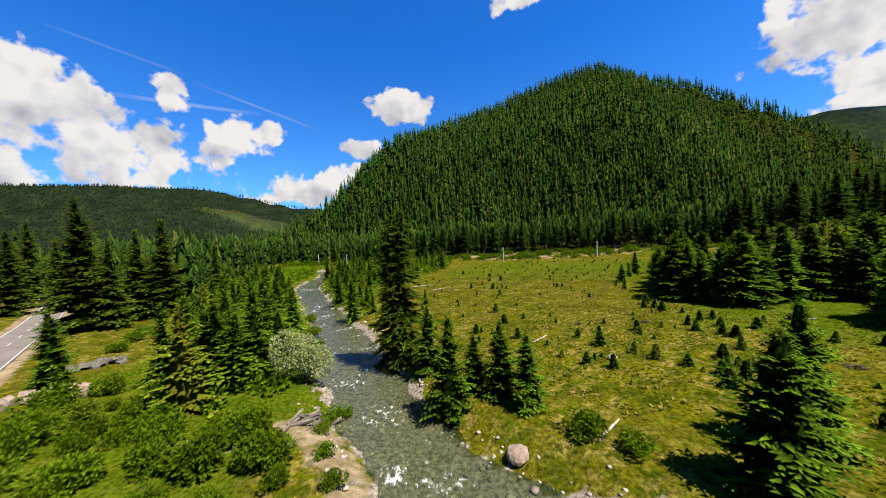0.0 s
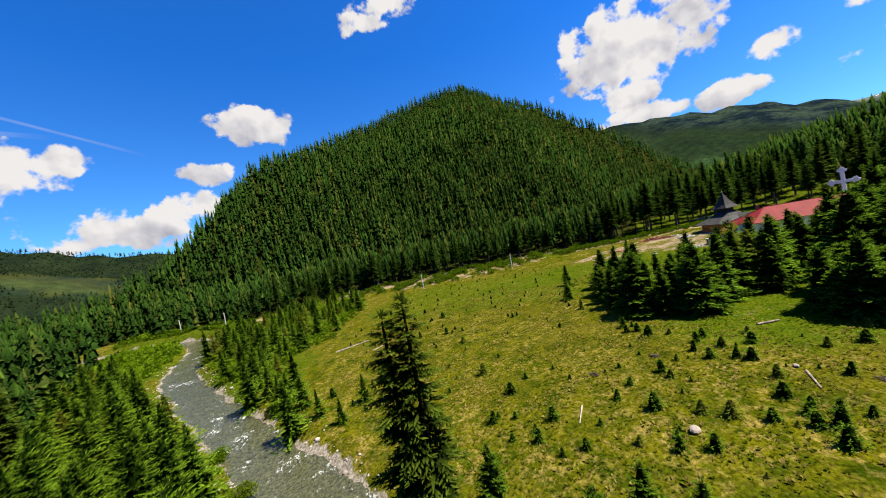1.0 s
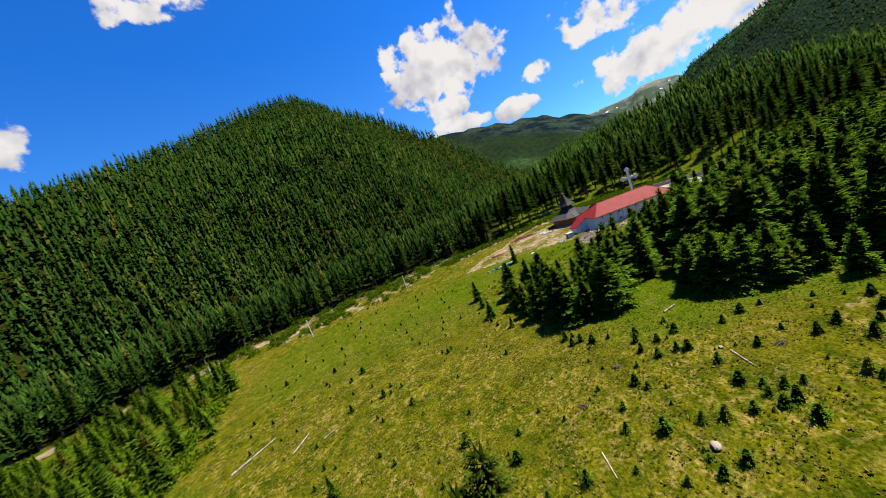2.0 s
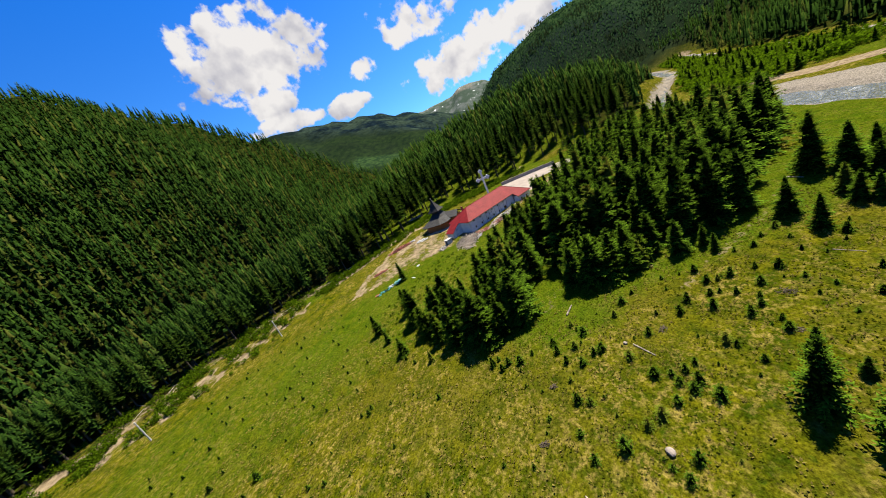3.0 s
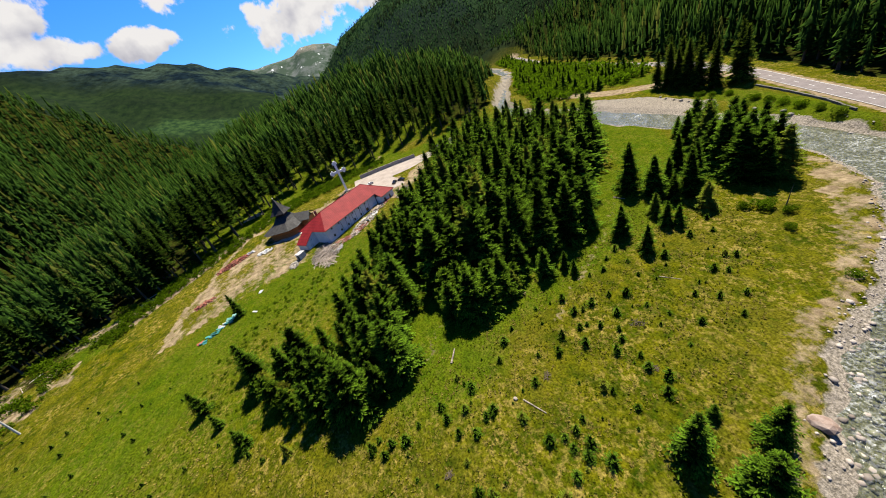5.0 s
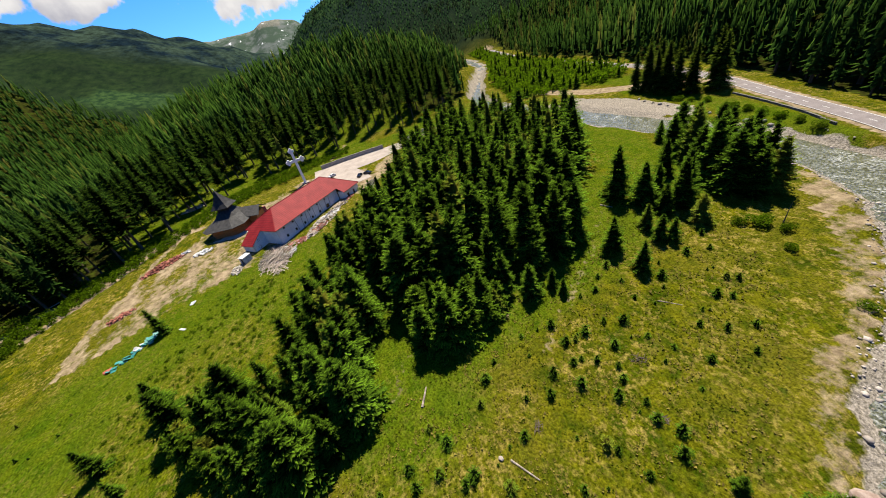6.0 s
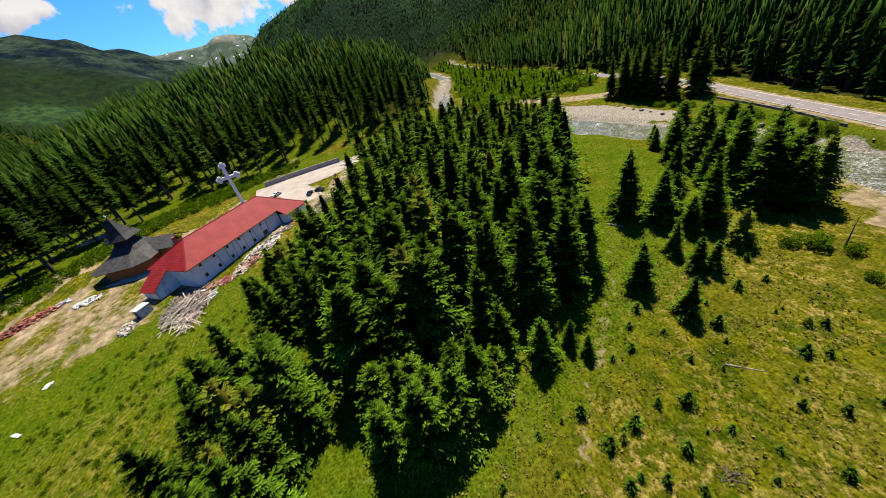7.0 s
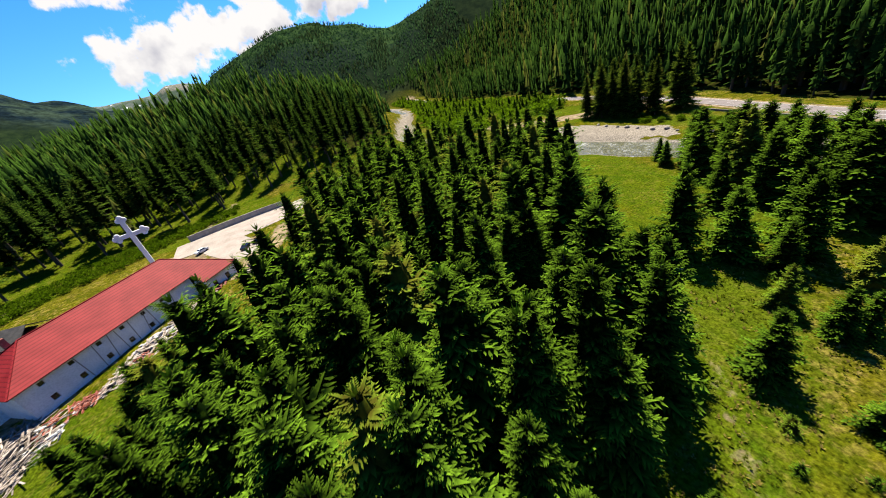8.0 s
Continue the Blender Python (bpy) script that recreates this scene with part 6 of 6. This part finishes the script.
heap("sheet_heap", "white torn sheets and sacks over the heaped boards", "plastic sheet", 133.0, 90.0, (6.5, 4.0), 26, (1.3, 0.8, 0.16), WHITE_SHEET, 248, -30, "sack", 22, 1.6)
heap("tile_heap", "red bricks and tiles spread by the wing", "bricks", 163.5, 66.0, (3.6, 1.8), 50, (0.7, 0.45, 0.2), RED_TILE, 224, -39, "brick", 30, 0.6)
heap("sheet_heap", "white sacks and plastic among the rubble", "plastic sheet", 150, 75.2, (8.5, 2.4), 46, (1.0, 0.7, 0.22), WHITE_SHEET, 225, -39, "sack", 18, 0.7)
heap("rusty_steel_heap", "tangled red steel scraps beside the wall", "scrap metal", 137.2, 84.0, (2.4, 1.7), 90, (1.8, 0.11, 0.11), RUST, 205, -39, "bar", 30, 1.2)
heap("tile_heap", "long heap of broken red clay tiles on the yard", "roof tiles", 151.5, 140.0, (8.5, 2.6), 240, (0.85, 0.6, 0.2), RED_TILE, 206, 132, "tile", 30, 1.4)
heap("tile_heap", "small heap of red tiles and sacks", "roof tiles", 124.6, 142.0, (4.4, 1.8), 80, (0.75, 0.55, 0.18), RED_TILE, 207, 125, "tile", 30, 0.7)
heap("stone_heap", "pale stones and slabs beside the church", "stones", 152.6, 125.2, (3.4, 1.8), 60, (0.9, 0.7, 0.3), WHITE_SHEET, 208, 110, "slab", 25, 0.7)
heap("stone_heap", "pale sacks at the end of the tile heap", "sacks", 157, 133.5, (2.2, 1.2), 26, (0.9, 0.6, 0.3), WHITE_SHEET, 226, 120, "sack", 20, 0.5)
heap("log_heap", "heap of pale sawn logs below the forest", "logs", 207, 148, (5.0, 2.4), 60, (3.2, 0.38, 0.32), PALE_TIMBER, 209, 130, "log", 12, 1.1)
heap("scrap_heap", "dark scrap and stones behind the parked cars", "scrap", 166, 57, (4.4, 2.4), 100, (1.6, 0.3, 0.18), PALE_TIMBER, 210, -35, "board", 25, 0.9)
heap("gravel_heap", "small grey heap of gravel beside the driveway wall", "gravel", 215.0, 29.5, (2.2, 1.6), 90, (0.7, 0.55, 0.4), CONCRETE, 231, 20, "stone", 30, 1.3)
heap("timber_heap", "grey and brown scrap boards piled below the parked cars", "timber", 172.5, 55.0, (4.2, 2.4), 110, (2.0, 0.26, 0.16), GREY_WOOD, 232, -30, "board", 26, 1.3)
heap("sheet_heap", "crumpled green and blue tarpaulins strewn on the grass", "tarpaulin", 101.5, 129.2, (5.0, 1.1), 12, (1.7, 1.2, 0.12), TARP, 211, -40, "tarpaulin", 20, 0.4)
heap("sheet_heap", "heaped dark green tarpaulins beside the small spruce", "tarpaulin", 107.0, 124.3, (2.6, 1.5), 16, (1.6, 1.1, 0.14), TARP, 246, -35, "tarpaulin", 24, 0.9)
heap("sheet_heap", "pale plastic sheets and sacks on the grass", "plastic sheet", 104.0, 127.4, (4.6, 1.3), 9, (1.1, 0.7, 0.14), WHITE_SHEET, 212, -40, "sheet", 18, 0.3)
heap("sheet_heap", "red and white plastic packaging on the grass", "plastic sheet", 99.6, 132.0, (0.9, 0.6), 4, (1.0, 0.8, 0.2), RUST, 247, -20, "sheet", 14, 0.3)
heap("sheet_heap", "pale board lying beside the small spruce", "plastic sheet", 106.7, 115.8, (0.2, 0.2), 1, (3.2, 0.8, 0.1), WHITE_SHEET, 213, 30, "sheet", 6, 0.1)
heap("stone_heap", "grey debris at the corner of the shed", "stones", 130.2, 106.4, (3.0, 1.9), 60, (0.8, 0.5, 0.3), CONCRETE, 214, 10, "slab", 30, 0.6)
heap("stone_heap", "pale slabs at the edge of the yard", "stones", 118.4, 117.2, (1.0, 0.6), 8, (0.9, 0.6, 0.14), WHITE_SHEET, 215, 10, "slab", 10, 0.1)
heap("debris_heap", "driftwood and broken boards on the river bank", "driftwood", -15.5, 35.0, (2.4, 1.4), 26, (2.6, 0.26, 0.22), GREY_WOOD, 216, 40, "board", 14, 0.6)
heap("slab_heap", "broken grey concrete slabs beside the road", "concrete slabs", -57.5, 52.5, (1.3, 4.5), 22, (2.0, 1.0, 0.4), STONE_WALL, 217, -38, "slab", 20, 0.5)
heap("stone_heap", "reddish boulders below the road edge", "stones", -50.5, 40.0, (1.6, 4.0), 26, (1.3, 1.0, 0.8), PINK_ROCK, 218, -40, "stone", 35, 0.5)

for x, y, r, seed in ((48.3, 37.7, 1.1, 251), (37.6, 60.5, 0.7, 252), (79.5, 29.0, 0.6, 253), (43.0, 20.0, 1.2, 254), (52.5, 15.5, 1.3, 255), (26.0, 63.0, 0.7, 256)):
    heap("brush_pile", "small dark pile of dead branches in the meadow grass", "dead branches", x, y, (r, 0.7 * r), 22, (1.1, 0.07, 0.06), DEAD_WOOD, seed, seed * 37, "branch", 24, 0.5)
shed = tagged(new("site_shed"), "small white site shed with a flat roof", "shed")
shed.matrix_basis = pose(134.6, 104.0, float(height(134.6, 104.0)), 0, 0, -36)
part("wall", box(-1.6, 1.6, -1.2, 1.2, -0.3, 2.2), WHITE_SHEET, shed)
part("roof", box(-1.75, 1.75, -1.35, 1.35, 2.2, 2.32), WHITE_SHEET, shed)
part("door", box(-1.63, -1.603, -0.6, 0.3, 0.0, 1.95), DARK_SHINGLE, shed)


def build_pole(x, y, high, lean, turn):
    pole = tagged(new("utility_pole"), "grey concrete utility pole at the meadow's edge", "utility pole", "poles along the forest")
    pole.matrix_basis = pose(x, y, float(height(x, y)), lean, 0, turn)
    bm = bmesh.new()
    bmesh.ops.create_cone(bm, cap_ends=True, segments=8, radius1=0.27, radius2=0.19, depth=high + 0.4, matrix=pose(0, 0, high / 2 - 0.2))
    part("shaft", bm, POLE_CONCRETE, pole)
    part("crossarm", box(-0.8, 0.8, -0.06, 0.06, high - 0.6, high - 0.45), GREY_WOOD, pole)


for spot in ((86.4, 180.5, 8.8, 1, 20), (37.6, 201, 9.0, -1, 15), (-2.8, 217.7, 8.6, 1, 15), (-77.5, 258, 10.5, 1, 10), (-109, 281, 9, 0, 5)):
    build_pole(*spot)


def fallen_log(x0, y0, x1, y1, r, label="pale barkless log lying in the meadow grass"):
    long = math.hypot(x1 - x0, y1 - y0)
    bm = bmesh.new()
    bmesh.ops.create_cone(bm, cap_ends=True, segments=7, radius1=r, radius2=r * 0.6, depth=long, matrix=pose(0, 0, 0, 0, 90, 0))
    ob = tagged(part("fallen_log", bm, PALE_TIMBER), label, "log", "logs on the meadow")
    z0, z1 = float(height(x0, y0)), float(height(x1, y1))
    ob.matrix_basis = pose((x0 + x1) / 2, (y0 + y1) / 2, (z0 + z1) / 2 + r * 0.7, 0, -math.degrees(math.atan2(z1 - z0, long)), math.degrees(math.atan2(y1 - y0, x1 - x0)))


snag = tagged(new("dead_trunk"), "thin bare dead tree trunk leaning beside the bushes", "dead tree")
v, f = trunk_arrays(6.5, 0.16, 6, 3, 0.1, 3)
t = new("trunk", mesh_of("trunk", v, f, BARK, smooth=True))
t.parent = snag
snag.matrix_basis = pose(68.5, -36.5, float(height(68.5, -36.5)), 0, 14, -70)

for spot in ((-15.4, 129.7, -4.5, 131.6, 0.25), (-4.9, 118.6, 0.3, 121.6, 0.18), (1.0, 114.6, 4.6, 114.7, 0.15), (18.0, 57.7, 14.8, 54.9, 0.12), (45.5, 43.9, 41.7, 41.1, 0.16), (58.6, 55.2, 62.2, 53.6, 0.24), (99, -11, 96, -13, 0.2), (62, 3, 59, 0, 0.12), (13, 28, 16.5, 31, 0.14), (11.5, 30, 14, 30.8, 0.1)):
    fallen_log(*spot)


rng = np.random.RandomState(250)
edge = np.array([(-20, 249), (16, 238), (70, 220), (107, 201), (138, 174), (160, 154)], float)
for _ in range(34):
    k, u = rng.randint(0, 5), rng.uniform(0, 1)
    x, y = edge[k] + u * (edge[k + 1] - edge[k]) + rng.uniform(-5, 6, 2)
    a, long = rng.uniform(0, 3.14), rng.uniform(2.5, 7)
    fallen_log(x, y, x + long * math.cos(a), y + long * math.sin(a), rng.uniform(0.1, 0.22), "pale felled log at the forest edge")


def stone_mesh(seed, rough=0.28, fine=1):
    rng = np.random.RandomState(seed)
    bm = bmesh.new()
    bmesh.ops.create_icosphere(bm, subdivisions=fine, radius=0.5)
    for v in bm.verts:
        v.co *= 1 + rng.uniform(-rough, rough)
        v.co.z *= 0.7
    me = bpy.data.meshes.new("stone")
    bm.to_mesh(me)
    bm.free()
    return me


def boulder(x, y, size, material, label, turn=0):
    me = stone_mesh(int(abs(x * 7 + y * 13)) + 5, 0.12, 2)
    me.materials.append(material)
    ob = tagged(new("boulder", me), label, "boulder", "boulders by the stream")
    ob.matrix_basis = pose(x, y, float(height(x, y)) + size * 0.22, 8, 5, turn) @ Matrix.Diagonal((size * 1.3, size, size, 1))


boulder(27.0, 6.8, 2.6, PINK_ROCK, "large grey and reddish boulder on the gravel bank", 30)
boulder(5.8, 28.2, 2.0, PINK_ROCK, "flat reddish boulder at the water's edge", 60)
boulder(23.4, 45.2, 1.2, PALE_CONCRETE, "pale rock lying in the meadow grass", 15)
boulder(46.2, 45.2, 0.7, PALE_CONCRETE, "white stone lying in the meadow grass", 40)
for k in range(14):
    boulder(112 + 5.2 * k + random.uniform(-1, 1), -91.5 - 0.15 * k + random.uniform(-1, 1), random.uniform(0.9, 1.8), ROCK, "grey boulder along the far river bank", 37 * k)

# loose stones of the banks and the river bed: one scatter
rng = np.random.RandomState(221)
s = np.r_[0, np.cumsum(np.hypot(*np.diff(RIVER[:, :2], axis=0).T))]
lo, hi = np.interp([4], np.arange(len(RIVER)), s)[0], s[23]
at = np.concatenate([rng.uniform(lo, hi, 4000), rng.uniform(*s[[10, 14]], 3500)])
pts = np.stack([np.interp(at, s, RIVER[:, c]) for c in range(4)], -1)
t = np.stack([np.interp(at + 1, s, RIVER[:, c]) - np.interp(at - 1, s, RIVER[:, c]) for c in range(2)], -1)
t /= np.linalg.norm(t, axis=1, keepdims=True)
off = rng.choice([-1, 1], len(at)) * (pts[:, 2] + rng.normal(0.6, 1.5, len(at)))
bed = rng.uniform(0, 1, len(at)) < 0.35 + 0.45 * (pts[:, 0] > 14)
off = np.where(bed, rng.uniform(-1, 1, len(at)) * pts[:, 2], off)
xy = pts[:, :2] + np.stack([t[:, 1], -t[:, 0]], -1) * off[:, None]
size = rng.uniform(0.16, 0.5, len(at)) * np.where(rng.uniform(0, 1, len(at)) < 0.06, 2.0, 1.0)
kinds = []
for k in range(4):
    me = stone_mesh(230 + k, 0.3)
    v = np.array([tuple(p.co) for p in me.vertices])
    f = np.array([tuple(p.vertices) for p in me.polygons])
    kinds.append((v, f, np.ones(len(v))))
    bpy.data.meshes.remove(me)


def stone_material():
    m = Nodes("bank_stones", 0.8)
    c = m.mix(m.ramp(m.island(), [(0.1, 0.0), (0.9, 1.0)]), (0.09, 0.078, 0.066), (0.32, 0.285, 0.25))
    c = m.mix(m.ramp(m.noise(0.3, 4), [(0.4, 0.0), (0.7, 0.5)]), c, (0.15, 0.09, 0.065))
    return m.color(c).bump(m.noise(0.12, 3), 0.02).mat


joined_forest("bank_stones", xy, size, kinds, "grey and pinkish stones strewn along the stream", "stones", 240, stone_material(), (1.0, 1.5))

at = rng.uniform(s[11], s[15], 1500)
pts = np.stack([np.interp(at, s, RIVER[:, c]) for c in range(4)], -1)
t = np.stack([np.interp(at + 1, s, RIVER[:, c]) - np.interp(at - 1, s, RIVER[:, c]) for c in range(2)], -1)
t /= np.linalg.norm(t, axis=1, keepdims=True)
off = np.clip(rng.normal(-1.5, 2.6, len(at)), -6.5, 6.0)
xy = pts[:, :2] + np.stack([t[:, 1], -t[:, 0]], -1) * off[:, None]
joined_forest("riffle_stones", xy, rng.uniform(0.45, 1.0, len(at)), kinds, "pale worn stones rising from the shallow riffle", "stones", 243, stone_material(), (1.0, 1.5), sink=-0.2)

# white lines of the road
for o, dash in ((-3.3, 0), (3.3, 0), (0.0, 1)):
    v, q = ribbon(ROAD, np.array([o - 0.09, o + 0.09]), 0.03, 3.0)
    if dash:
        q = q[::3]
    tagged(new("trim", mesh_of("road_line", v, q, WHITE_LINE)), "white painted road line", "road marking", kind="structure")
